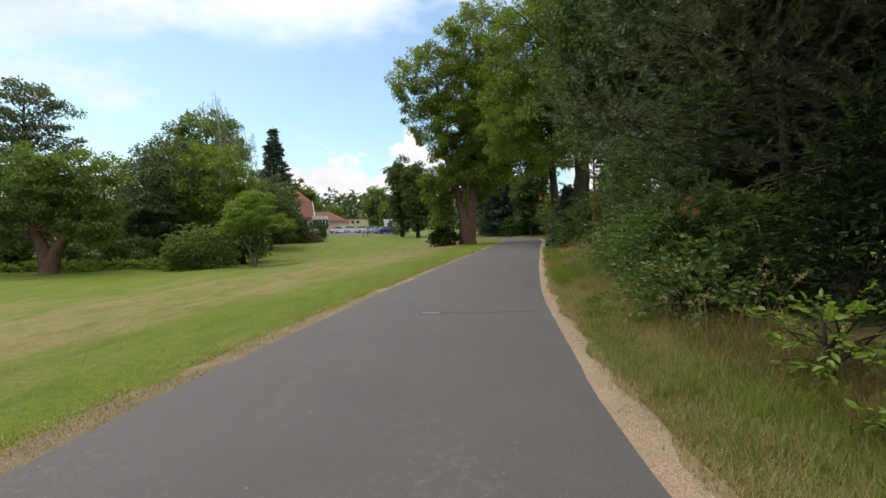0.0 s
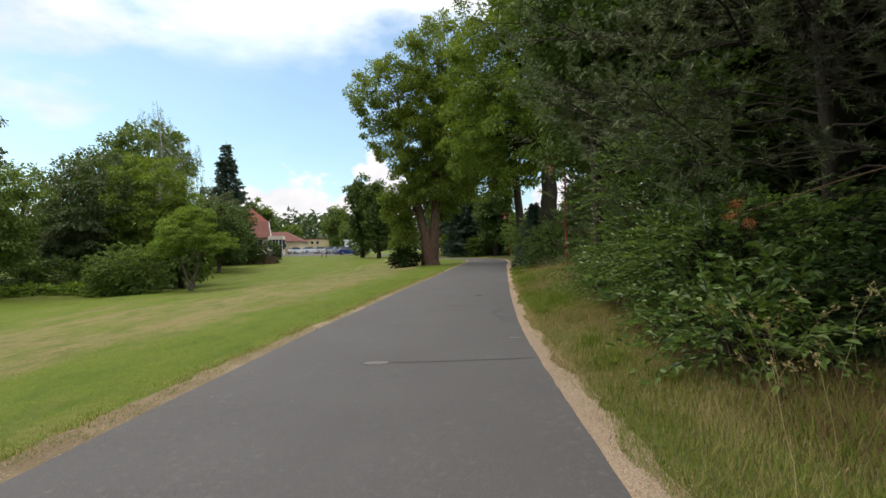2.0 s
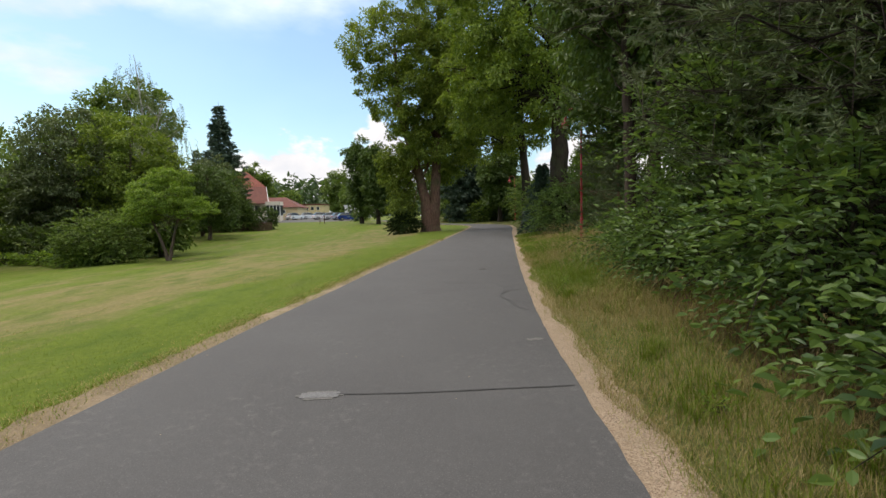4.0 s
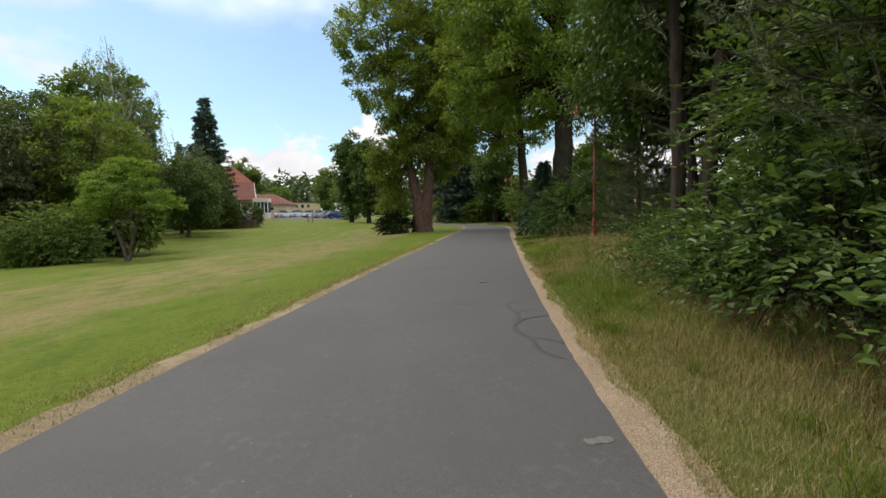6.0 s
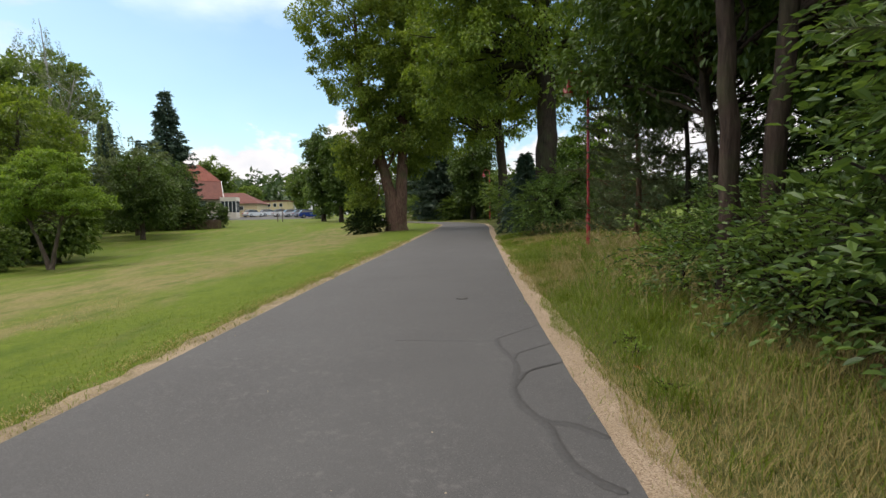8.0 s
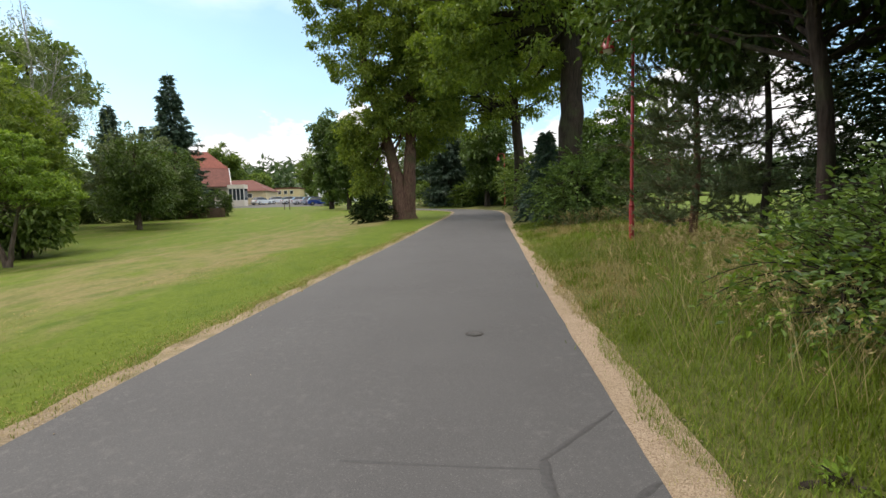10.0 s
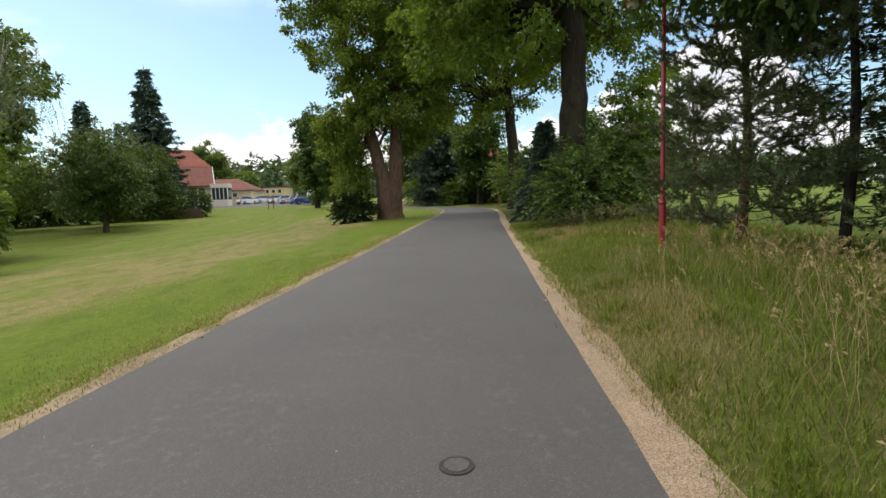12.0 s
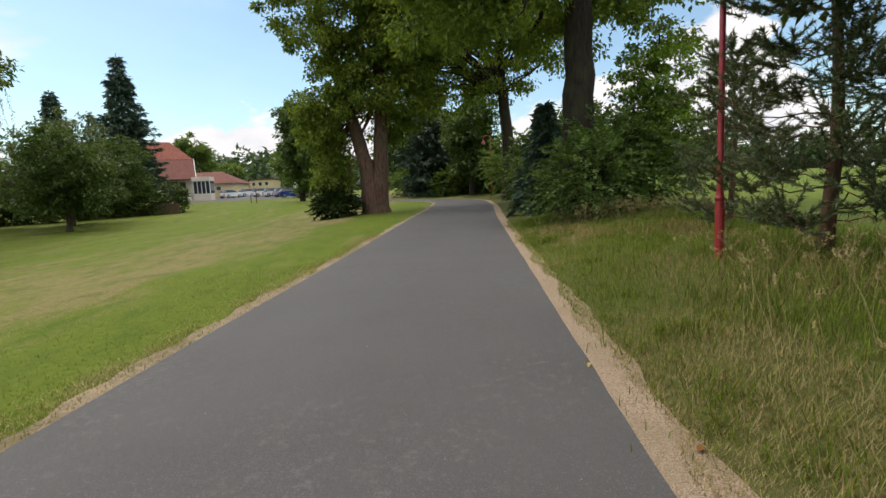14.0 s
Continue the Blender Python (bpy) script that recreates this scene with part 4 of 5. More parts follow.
def weeping_birch(at, label, seed):
    """A slender birch whose thin twigs hang down like curtains."""
    lobes = [(-0.4, 0, 14.2, 1.5, 1.4, 2.3), (1.8, 0, 11.6, 1.9, 1.5, 1.8), (0, 0, 9.6, 2.3, 2, 1.6), (3.0, 0, 9.0, 1.6, 1.5, 1.2)]
    root = tree("birch_tree", at, label, [[(0, 0, -0.2, 0.2), (0, 0, 7, 0.13), (0.2, 0, 12, 0.07), (-0.2, 0, 16.4, 0.02)], [(0.1, 0, -0.1, 0.15), (0.6, 0, 7, 0.1), (2.0, 0, 12.6, 0.02)]],
                lobes, 60, 40, 0.3, 0.11, BARK_BIRCH, BIRCHLEAF, seed, 14, flat=1.2, droop=1.4, twigs=40)
    rng = np.random.default_rng(seed + 1)
    C, O = crown_clumps(rng, lobes, 210)
    k = 34
    fall = rng.uniform(0.9, 2.6, len(C))[:, None] * np.linspace(0, 1, k)[None]
    P = np.repeat(C[:, None], k, 1)
    P[..., 2] -= fall
    P[..., :2] += O[:, None, :2] * 0.3 * np.linspace(0, 1, k)[None, :, None] ** 0.5 + rng.normal(0, 0.05, (len(C), k, 2))
    way = rng.normal(0, 0.5, (len(C) * k, 3)) + np.array([0, 0, -0.9])
    child("hanging_growth", poly_mesh("hanging_growth", *leaf_data(rng, P.reshape(-1, 3), way, 0.105, 0.6, 0.4)), BIRCHLEAF, root)["kind"] = "stuff"


weeping_birch(on_ground(-23.0, 50.5), "slender birch with hanging sparse pale leaves", 127)
tree("tall_sparse_tree", on_ground(-39, 46), "tall airy tree with open grey-green crown", [[(0, 0, -0.2, 0.4), (0, 0, 6, 0.3), (0.4, 0, 15, 0.06)]],
     [(0, 0, 13.5, 4.8, 3.4, 3.4), (2.6, 0, 10.4, 3.0, 3, 2.0), (-3, 0, 9, 3, 3, 3)], 150, 80, 0.6, 0.3, BARK_DARK, GREYLEAF, 128, 14)
for k, (x, y, h, r, m) in enumerate([(-24.6, 43.5, 10.5, 3.6, GARDEN), (-29.5, 43, 9.5, 4.0, GARDEN), (-34, 38, 8.0, 4.2, GARDEN), (-24.9, 66.3, 10.5, 3.8, GREYLEAF), (-25.3, 76.5, 8.6, 2.7, OAK), (-21.5, 60, 8.0, 3.0, OAK), (-33, 64, 9.5, 4.4, GARDEN), (-31, 82, 8.5, 3.6, GARDEN), (-15.8, 38.6, 4.2, 1.6, GARDEN), (-40, 72, 10, 4.6, GARDEN), (-44, 55, 11, 5, GARDEN), (-46, 86, 11, 5, OAK)] ):
    tree("garden_tree", on_ground(x, y), "leafy garden tree at the edge of the lawn", [[(0, 0, -0.2, 0.22), (0.1, 0, h * 0.4, 0.16), (0, 0, h * 0.88, 0.04)]],
         [(0, 0, h * 0.62, r, r, h * 0.36), (-r * 0.4, 0, h * 0.34, r * 0.8, r * 0.8, h * 0.24), (r * 0.4, 0, h * 0.4, r * 0.7, r * 0.8, h * 0.26)], 180 + int(r * 20), 38, 0.5, 0.30, BARK, m, 130 + k, 7, twigs=24, group="garden trees along the lawn")
spruce_tree("tall_spruce", on_ground(-33.2, 94.8), "tall dark green spruce beside the house", 21.2, 6.0, 151, 0.16)
spruce_tree("blue_spruce", on_ground(-42.4, 95), "broad blue-green spruce behind the garden", 16.5, 4.6, 152)
spruce_tree("small_spruce", on_ground(-37.7, 95.2), "slim small spruce beside the tall one", 13.2, 2.0, 153)
for k in range(9):
    u = k / 8
    shrub("hedge_section", on_ground(-38 + 17.5 * u, 69.5 + 7 * u * u), "clipped dark green hedge along the garden fence", [(0, 0, 1.5, 1.5, 0.9, 1.6)], 340, 8, 0.28, OAK, 160 + k, 3, 0.45, group="garden hedge")
for k, (x, y) in enumerate([(-30, 36.5), (-26.5, 37.5), (-23, 37), (-19.5, 37.5), (-33, 35)]):
    shrub("low_bush", on_ground(x, y), "low green bush under the garden trees", [(0, 0, 0.9, 2.4, 1.2, 1.1)], 520, 8, 0.22, OAK, 180 + k, 3, 0.6, group="bushes under the garden trees")


for k in range(7):
    shrub("nettle_patch", on_ground(-30.5 + 2.1 * k, 33.6 + 0.5 * (k % 3)), "bright green nettles at the edge of the lawn", [(0, 0, 0.3, 1.3, 0.7, 0.35)], 150, 7, 0.16, YOUNG, 190 + k, 2, 0.35, group="nettles before the garden trees")


def far_woods():
    rng = np.random.default_rng(7)
    C, O = [], []
    for x in np.arange(-240, 240, 7.0):
        for row in range(2):
            y = 250 + 45 * row + rng.uniform(-15, 15) - 0.12 * abs(x + 40)
            h = rng.uniform(12, 15) + 4 * row + (3 if x < -40 else 0)
            r = rng.uniform(4.5, 7)
            c, o = crown_clumps(rng, [(x + rng.uniform(-3, 3), y, 3 + h * 0.55, r, r, h * 0.6)], 46)
            C.append(c)
            O.append(o)
    C, O = np.concatenate(C), np.concatenate(O)
    me = poly_mesh("far_woods", *spray_leaves(rng, C, O, 4, 1.9, 3.4, 0.7))
    me.materials.append(WOODS)
    tagged(new("far_woods", me), "distant belt of dark green woods", "woods", kind="stuff")


far_woods()
for k, (x, y, h) in enumerate([(-27, 185, 17), (-48, 160, 17), (-20, 165, 10), (-36, 150, 8)]):
    tree("village_tree", on_ground(x, y), "round village tree beyond the car park", [[(0, 0, -0.2, 0.35), (0, 0, h * 0.5, 0.25), (0, 0, h * 0.88, 0.05)]],
         [(0, 0, h * 0.55, h * 0.33, h * 0.33, h * 0.43)], 130, 60, 1.1, 0.8, BARK_DARK, GARDEN, 200 + k, 5, twigs=10)

# ---- on the asphalt ----


def flat_strip(name, pts, width, mat, label, category, lift=0.0165):
    P = smooth_line(pts, 8) if len(pts) > 2 else np.linspace(pts[0], pts[1], 14)
    rng = np.random.default_rng(int(abs(pts[0][0] * 100)) + len(pts))
    T = unit(np.gradient(P, axis=0))
    S = np.stack([T[:, 1], -T[:, 0]], 1)
    w = width * 0.5 * rng.uniform(0.7, 1.25, len(P))
    w[0] *= 0.5
    w[-1] *= 0.6
    bm = bmesh.new()
    rows = []
    for p, s, k in zip(P, S, w):
        z = float(np.interp(p[1], RISE_Y, RISE_Z)) + 0.012 + lift - 0.0165
        rows.append([bm.verts.new((*(p - s * k), z)), bm.verts.new((*(p - s * k * 0.3), z + 0.0035)), bm.verts.new((*(p + s * k * 0.3), z + 0.0035)), bm.verts.new((*(p + s * k), z))])
    for a, b in zip(rows, rows[1:]):
        for i in range(3):
            bm.faces.new((a[i], a[i + 1], b[i + 1], b[i]))
    me = bpy.data.meshes.new(name)
    bm.to_mesh(me)
    bm.free()
    me.materials.append(mat)
    return tagged(new(name, me), label, category)


PATCH = worn("pale concrete", (0.155, 0.148, 0.138), 0.85, 0, 30, 0.35, 0.3)
SEAM = "dark tar-filled crack across the asphalt"
for k, (pts, w) in enumerate([
    ([(1.18, 16.94), (1.75, 16.81), (2.30, 16.70)], 0.032),
    ([(2.35, 16.8), (2.30, 16.5), (2.33, 15.94), (2.24, 15.5), (2.13, 15.2), (2.10, 14.9), (2.13, 14.67), (2.20, 14.52), (2.35, 14.44), (2.43, 14.32), (2.50, 14.2)], 0.085),
    ([(2.16, 14.6), (2.18, 14.38), (2.15, 14.12), (2.16, 13.9), (2.24, 13.7), (2.32, 13.6)], 0.075),
    ([(2.32, 16.78), (2.63, 17.04), (3.0, 17.36)], 0.042),
    ([(2.34, 16.01), (2.42, 16.18), (2.56, 16.29), (2.88, 16.50)], 0.05),
    ([(2.24, 15.39), (2.32, 15.56), (2.47, 15.69), (2.76, 15.82)], 0.05),
    ([(-0.1, 10.13), (0.56, 10.09), (1.24, 10.1), (1.92, 10.11)], 0.022),
]):
    flat_strip("asphalt_crack", pts, w, TAR, SEAM, "road crack", 0.0185 + 0.0008 * k)


for pts, w in (([(5.0, 53.4), (5.6, 52.6), (6.1, 52.3)], 0.4), ([(4.0, 44.9), (4.4, 44.85), (4.7, 44.8)], 0.22), ([(1.86, 11.72), (1.96, 11.74), (2.06, 11.76)], 0.10)):
    flat_strip("pale_patch", pts, w, PATCH, "pale worn patch on the asphalt", "road patch", 0.0215)


def manhole(x, y, r, label):
    root = thing("valve_cover", (x, y, float(np.interp(y, RISE_Y, RISE_Z)) + 0.012), label, "manhole cover")
    bm = bmesh.new()
    bmesh.ops.create_cone(bm, cap_ends=True, segments=28, radius1=r, radius2=r * 0.97, depth=0.012)
    bmesh.ops.translate(bm, verts=bm.verts, vec=(0, 0, 0.002))
    part("frame", bm, IRON, root)
    bm = bmesh.new()
    bmesh.ops.create_cone(bm, cap_ends=True, segments=24, radius1=r * 0.72, radius2=r * 0.7, depth=0.008)
    bmesh.ops.translate(bm, verts=bm.verts, vec=(0, 0, 0.007))
    part("lid", bm, LID, root, "worn grey metal lid")


LID = worn("worn grey metal", (0.10, 0.098, 0.095), 0.6, 0.4, 50, 0.4, 0.3)
PALE = worn("worn pale metal", (0.17, 0.165, 0.16), 0.5, 0.5, 50, 0.4, 0.2)
manhole(2.33, 19.41, 0.10, "small round iron valve cover set in the asphalt")
bm = box(-0.2, 0.2, -0.1, 0.1, 0, 0.006, 0.0)
bmesh.ops.bevel(bm, geom=[e for e in bm.edges if abs(e.verts[0].co.z - e.verts[1].co.z) > 0.001], offset=0.08, segments=4, affect="EDGES")
cover = thing("oval_cover", (-0.24, 10.12, 0.012), "pale worn oblong cover set in the asphalt", "cover")
part("rim", bm, PATCH, cover)
bm = box(-0.16, 0.16, -0.065, 0.065, 0.004, 0.0085)
part("plate", bm, PALE, cover)


def fallen_leaf(x, y, z, turn, col):
    rng = np.random.default_rng(int(x * 97 + y * 31) % 9999)
    V, F = leaf_data(rng, np.array([[0, 0, 0.006]]), np.array([[1.0, 0.1, 0.12]]), 0.11, 0.6, 3.0, True)
    me = poly_mesh("fallen_leaf", V, F)
    me.materials.append(col)
    ob = tagged(new("fallen_leaf", me), "single fallen leaf lying on the road edge", "leaf")
    ob.matrix_basis = pose(x, y, z, 0, 0, turn)


for x, y, turn, col in [(-0.15, 22.4, 30, STRAW), (4.15, 21.9, 200, PINE_DRY), (3.35, 15.4, 90, PINE_DRY), (0.9, 29.0, 10, STRAW), (4.0, 23.2, 70, STRAW)]:
    fallen_leaf(x, y, float(ground_z(x, y)) + 0.014, turn, col)

# ---- street lamps ----
GLASS = worn("milky lamp glass", (0.75, 0.74, 0.70), 0.25, 0, 20, 0.08, 0.02)


def lathe(profile, seg=20):
    bm = bmesh.new()
    rings = [[bm.verts.new((r * math.cos(a), r * math.sin(a), z)) for a in np.linspace(0, 2 * math.pi, seg, endpoint=False)] for r, z in profile]
    for a, b in zip(rings, rings[1:]):
        for i in range(seg):
            f = bm.faces.new((a[i], a[(i + 1) % seg], b[(i + 1) % seg], b[i]))
            f.smooth = True
    return bm


def street_lamp(x, y, turn, label):
    root = thing("street_lamp", on_ground(x, y), label, "street lamp", "red street lamps along the road", turn=turn)
    part("base_tube", lathe([(0.066, -0.1), (0.064, 0.88), (0.062, 0.94), (0.05, 1.02), (0.05, 1.04)]), RED, root)
    part("collar", lathe([(0.05, 0.9), (0.071, 0.9), (0.071, 0.95), (0.05, 0.98)]), RED, root)
    part("pole", lathe([(0.048, 0.95), (0.044, 3.0), (0.04, 5.25), (0.0, 5.28)]), RED, root)
    part("access_door", box(-0.026, 0.026, -0.07, -0.058, 0.45, 0.78, 0.003), RED, root)
    u = np.linspace(0, math.pi, 12)
    arm = np.stack([-0.34 + 0.34 * np.cos(u), 0 * u, 5.2 + 0.26 * np.sin(u)], 1)
    child("arm", poly_mesh("arm", *tube_data(arm, np.full(12, 0.024), 8), True), RED, root)
    head = part("lamp_shade", lathe([(0.02, 5.22), (0.05, 5.16), (0.06, 5.05), (0.10, 4.98), (0.16, 4.86), (0.21, 4.74), (0.215, 4.72), (0.20, 4.725), (0.10, 4.9), (0.0, 4.92)]), RED, root)
    head.location = (-0.68, 0, 0)
    bowl = part("lamp_glass", lathe([(0.12, 4.84), (0.13, 4.74), (0.10, 4.66), (0.0, 4.63)]), GLASS, root)
    bowl.location = (-0.68, 0, 0)


street_lamp(7.42, 26.4, 8, "slim red-painted steel street lamp with a curved arm, in long grass")
street_lamp(12.3, 65.4, 10, "slim red-painted street lamp with a bell shade at the bend")

# ---- houses and car park beyond the lawn ----


def tiles_build(dark, light):
    def build(nt):
        w = nt.nodes.new("ShaderNodeTexWave")
        w.bands_direction, w.inputs["Scale"].default_value, w.inputs["Distortion"].default_value = "X", 1.6, 0.6
        co = nt.nodes.new("ShaderNodeTexCoord")
        nt.links.new(co.outputs["Object"], w.inputs["Vector"])
        c = ramp(nt, noise_fac(nt, 3.0, 6), [(0.3, dark), (0.7, light)])
        c = mixed(nt, ramp(nt, noise_fac(nt, 0.5, 4), [(0.4, (0,) * 3), (0.7, (0.5,) * 3)]), c, dark)
        return principled(nt, c, 0.8, 0, bumped(nt, w.outputs[0], 0.8, 0.06), 0.3)
    return build


TILE_RED = material("red roof tiles", tiles_build((0.15, 0.043, 0.03), (0.26, 0.085, 0.058)))
TILE_BROWN = material("brown roof tiles", tiles_build((0.10, 0.036, 0.028), (0.18, 0.068, 0.05)))
RENDERED = worn("cream rendered wall", (0.62, 0.57, 0.48), 0.9, 0, 4, 0.15, 0.15)
YELLOWISH = worn("yellow rendered wall", (0.60, 0.50, 0.30), 0.9, 0, 4, 0.15, 0.15)
ORANGE = worn("orange rendered wall", (0.55, 0.22, 0.11), 0.9, 0, 4, 0.15, 0.15)
WHITEWALL = worn("white wall", (0.72, 0.73, 0.72), 0.85, 0, 4, 0.12, 0.1)
WOOD = worn("dark stained wood", (0.10, 0.06, 0.04), 0.7, 0, 12, 0.4, 0.3)
FRAME = worn("white window frame", (0.75, 0.74, 0.70), 0.5, 0, 10, 0.08, 0.05)
PANE = worn("dark window glass", (0.035, 0.045, 0.05), 0.08, 0, 3, 0.2, 0.0, 0.6)


def prism(profile, x0, x1):
    """A solid extruded along x from a (y, z) outline."""
    bm = bmesh.new()
    a = [bm.verts.new((x0, y, z)) for y, z in profile]
    b = [bm.verts.new((x1, y, z)) for y, z in profile]
    bm.faces.new(a)
    bm.faces.new(b[::-1])
    n = len(profile)
    for i in range(n):
        bm.faces.new((a[i], b[i], b[(i + 1) % n], a[(i + 1) % n]))
    bmesh.ops.recalc_face_normals(bm, faces=bm.faces)
    return bm


def window(parent, x0, x1, y, z0, z1, rail=True, frame_mat=None):
    w = part("window", box(x0, x1, y - 0.03, y + 0.05, z0, z1), PANE, parent)
    m = frame_mat or FRAME
    for a, b, c, d in ((x0 - 0.08, x0, z0 - 0.08, z1 + 0.08), (x1, x1 + 0.08, z0 - 0.08, z1 + 0.08), (x0, x1, z1, z1 + 0.08), (x0, x1, z0 - 0.08, z0)):
        part("frame", box(a, b, y - 0.09, y + 0.04, c, d), m, w)
    if rail:
        xm = (x0 + x1) / 2
        part("mullion", box(xm - 0.035, xm + 0.035, y - 0.07, y - 0.031, z0, z1), m, w)


def main_house():
    h = thing("house", (-30.9, 112, 1.9), "cream house with a steep red and brown tiled roof", "house", turn=21)
    part("wall", box(-20, 0, 0.2, 16, 0, 4.15), RENDERED, h)
    part("gable_wall", prism([(0.2, 4.15), (16, 4.15), (12, 7.6), (4.0, 7.6)], -0.3, 0), RENDERED, h)
    part("lower_roof", prism([(-0.7, 4.0), (4.05, 7.7), (4.05, 7.5), (-0.6, 3.8)], -20.4, 0.35), TILE_BROWN, h)
    part("back_roof", prism([(16.7, 4.0), (11.95, 7.7), (11.95, 7.5), (16.6, 3.8)], -20.4, 0.35), TILE_BROWN, h)
    bm = bmesh.new()
    v = [bm.verts.new(c) for c in ((-20.4, 4.0, 7.72), (0.3, 4.0, 7.72), (0.3, 12.0, 7.72), (-20.4, 12.0, 7.72), (-19.5, 8, 11.2), (-3.2, 8, 11.2))]
    for f in ((0, 1, 5, 4), (1, 2, 5), (2, 3, 4, 5), (3, 0, 4), (3, 2, 1, 0)):
        bm.faces.new([v[i] for i in f])
    part("upper_roof", bm, TILE_RED, h)
    part("gutter", box(-20.4, 0.35, -0.78, -0.66, 3.82, 3.94), WOOD, h)
    part("barge_board", prism([(-0.7, 4.02), (4.05, 7.72), (4.05, 7.45), (-0.6, 3.75)], 0.35, 0.45), WHITEWALL, h)
    window(h, -2.2, -1.4, 0.2, 1.9, 3.4, True, WOOD)
    window(h, -7.4, -6.4, 0.2, 1.9, 3.4, True, WOOD)
    d = part("door", box(-4.0, -2.7, 0.12, 0.25, 0.3, 3.6), PANE, h, "tall dark glazed entrance")
    for a, b in ((-4.12, -4.0), (-3.4, -3.3), (-2.7, -2.58)):
        part("frame", box(a, b, 0.04, 0.24, 0.3, 3.7), WOOD, d)
    part("chimney", box(-12.0, -11.2, 7.5, 8.3, 10.6, 12.2, 0.03), TILE_BROWN, h)
    c = thing("conservatory", (-30.3, 109.6, 1.75), "glazed cream bay built against the house", "building")
    part("plinth", box(0, 2.8, 0, 2.2, 0, 1.5), RENDERED, c)
    part("fascia", box(-0.1, 2.9, -0.1, 2.2, 3.6, 4.35), RENDERED, c)
    for k in range(5):
        part("post", box(0.0 + 0.68 * k, 0.1 + 0.68 * k, 0, 0.14, 1.5, 3.6), FRAME, c)
        if k < 4:
            part("pane", box(0.1 + 0.68 * k, 0.68 + 0.68 * k, 0.05, 0.1, 1.5, 3.6), PANE, c)
    part("back_pane", box(2.74, 2.8, 0.14, 2.2, 1.5, 3.6), PANE, c)
    part("railing", box(-2.4, -0.3, -0.4, -0.34, 0.2, 1.3), FRAME, c)


main_house()


def simple_house(name, at, label, w, d, h, ridge, wall, roof, windows, flat=False):
    b = thing(name, at, label, "building")
    part("wall", box(0, w, 0, d, -0.6, h), wall, b)
    if flat:
        part("roof", box(-0.2, w + 0.2, -0.2, d + 0.2, h, h + 0.35), roof, b)
    else:
        bm = bmesh.new()
        o = 0.6
        v = [bm.verts.new(c) for c in ((-o, -o, h), (w + o, -o, h), (w + o, d + o, h), (-o, d + o, h), (d * 0.4, d / 2, ridge), (w - d * 0.4, d / 2, ridge))]
        for f in ((0, 1, 5, 4), (1, 2, 5), (2, 3, 4, 5), (3, 0, 4), (3, 2, 1, 0)):
            bm.faces.new([v[i] for i in f])
        part("roof", bm, roof, b)
    for x, z, ww, hh in windows:
        window(b, x, x + ww, 0, z, z + hh, False)


simple_house("annexe", (-45.6, 125, 2.3), "long low cream annexe with a brown hipped roof", 18, 10, 3.1, 5.7, YELLOWISH, TILE_BROWN, [(14.2, 1.7, 0.9, 0.8), (11.2, 1.7, 0.9, 0.8), (8.0, 1.4, 1.0, 1.1)])
simple_house("orange_house", (-44.5, 165, 3.4), "small orange rendered house beyond the car park", 7.5, 8, 2.7, 4.6, ORANGE, TILE_RED, [(4.4, 0.9, 0.9, 1.1), (2.2, 0.9, 0.9, 1.1)])
simple_house("yellow_house", (-36.6, 170, 3.6), "flat-roofed yellow building beyond the car park", 7, 9, 3.8, 4, YELLOWISH, TILE_BROWN, [(0.8, 2.2, 0.9, 1.0), (2.6, 2.2, 0.9, 1.0), (4.4, 2.2, 0.9, 1.0), (0.8, 0.3, 0.9, 1.2), (4.4, 0.3, 0.9, 1.2)], True)
simple_house("white_hall", (-18.2, 136, 2.6), "white flat-roofed hall behind the parked cars", 9, 7, 3.0, 4, WHITEWALL, WHITEWALL, [(1.0, 1.0, 1.4, 1.0), (4.0, 1.0, 1.4, 1.0)], True)


def car_park():
    xs, ys = np.arange(-33, -10, 1.0), np.arange(101, 150, 1.0)
    X, Y = np.meshgrid(xs, ys)
    Z = ground_z(X, Y) + 0.03
    n, m = X.shape
    i, j = np.meshgrid(np.arange(n - 1), np.arange(m - 1), indexing="ij")
    F = np.stack([i * m + j, i * m + j + 1, (i + 1) * m + j + 1, (i + 1) * m + j], -1).reshape(-1, 4)
    me = poly_mesh("car_park", np.stack([X, Y, Z], -1).reshape(-1, 3), F)
    me.materials.append(ASPHALT)
    tagged(new("car_park", me), "grey asphalt car park before the houses", "pavement", kind="structure")


car_park()
TYRE = worn("tyre rubber", (0.02, 0.02, 0.02), 0.85)
RIM = worn("alloy rim", (0.5, 0.5, 0.52), 0.35, 0.9)
LAMP_W = worn("headlight glass", (0.7, 0.72, 0.75), 0.1, 0, 10, 0.1)
LAMP_R = worn("tail light", (0.35, 0.02, 0.02), 0.2, 0, 10, 0.1)


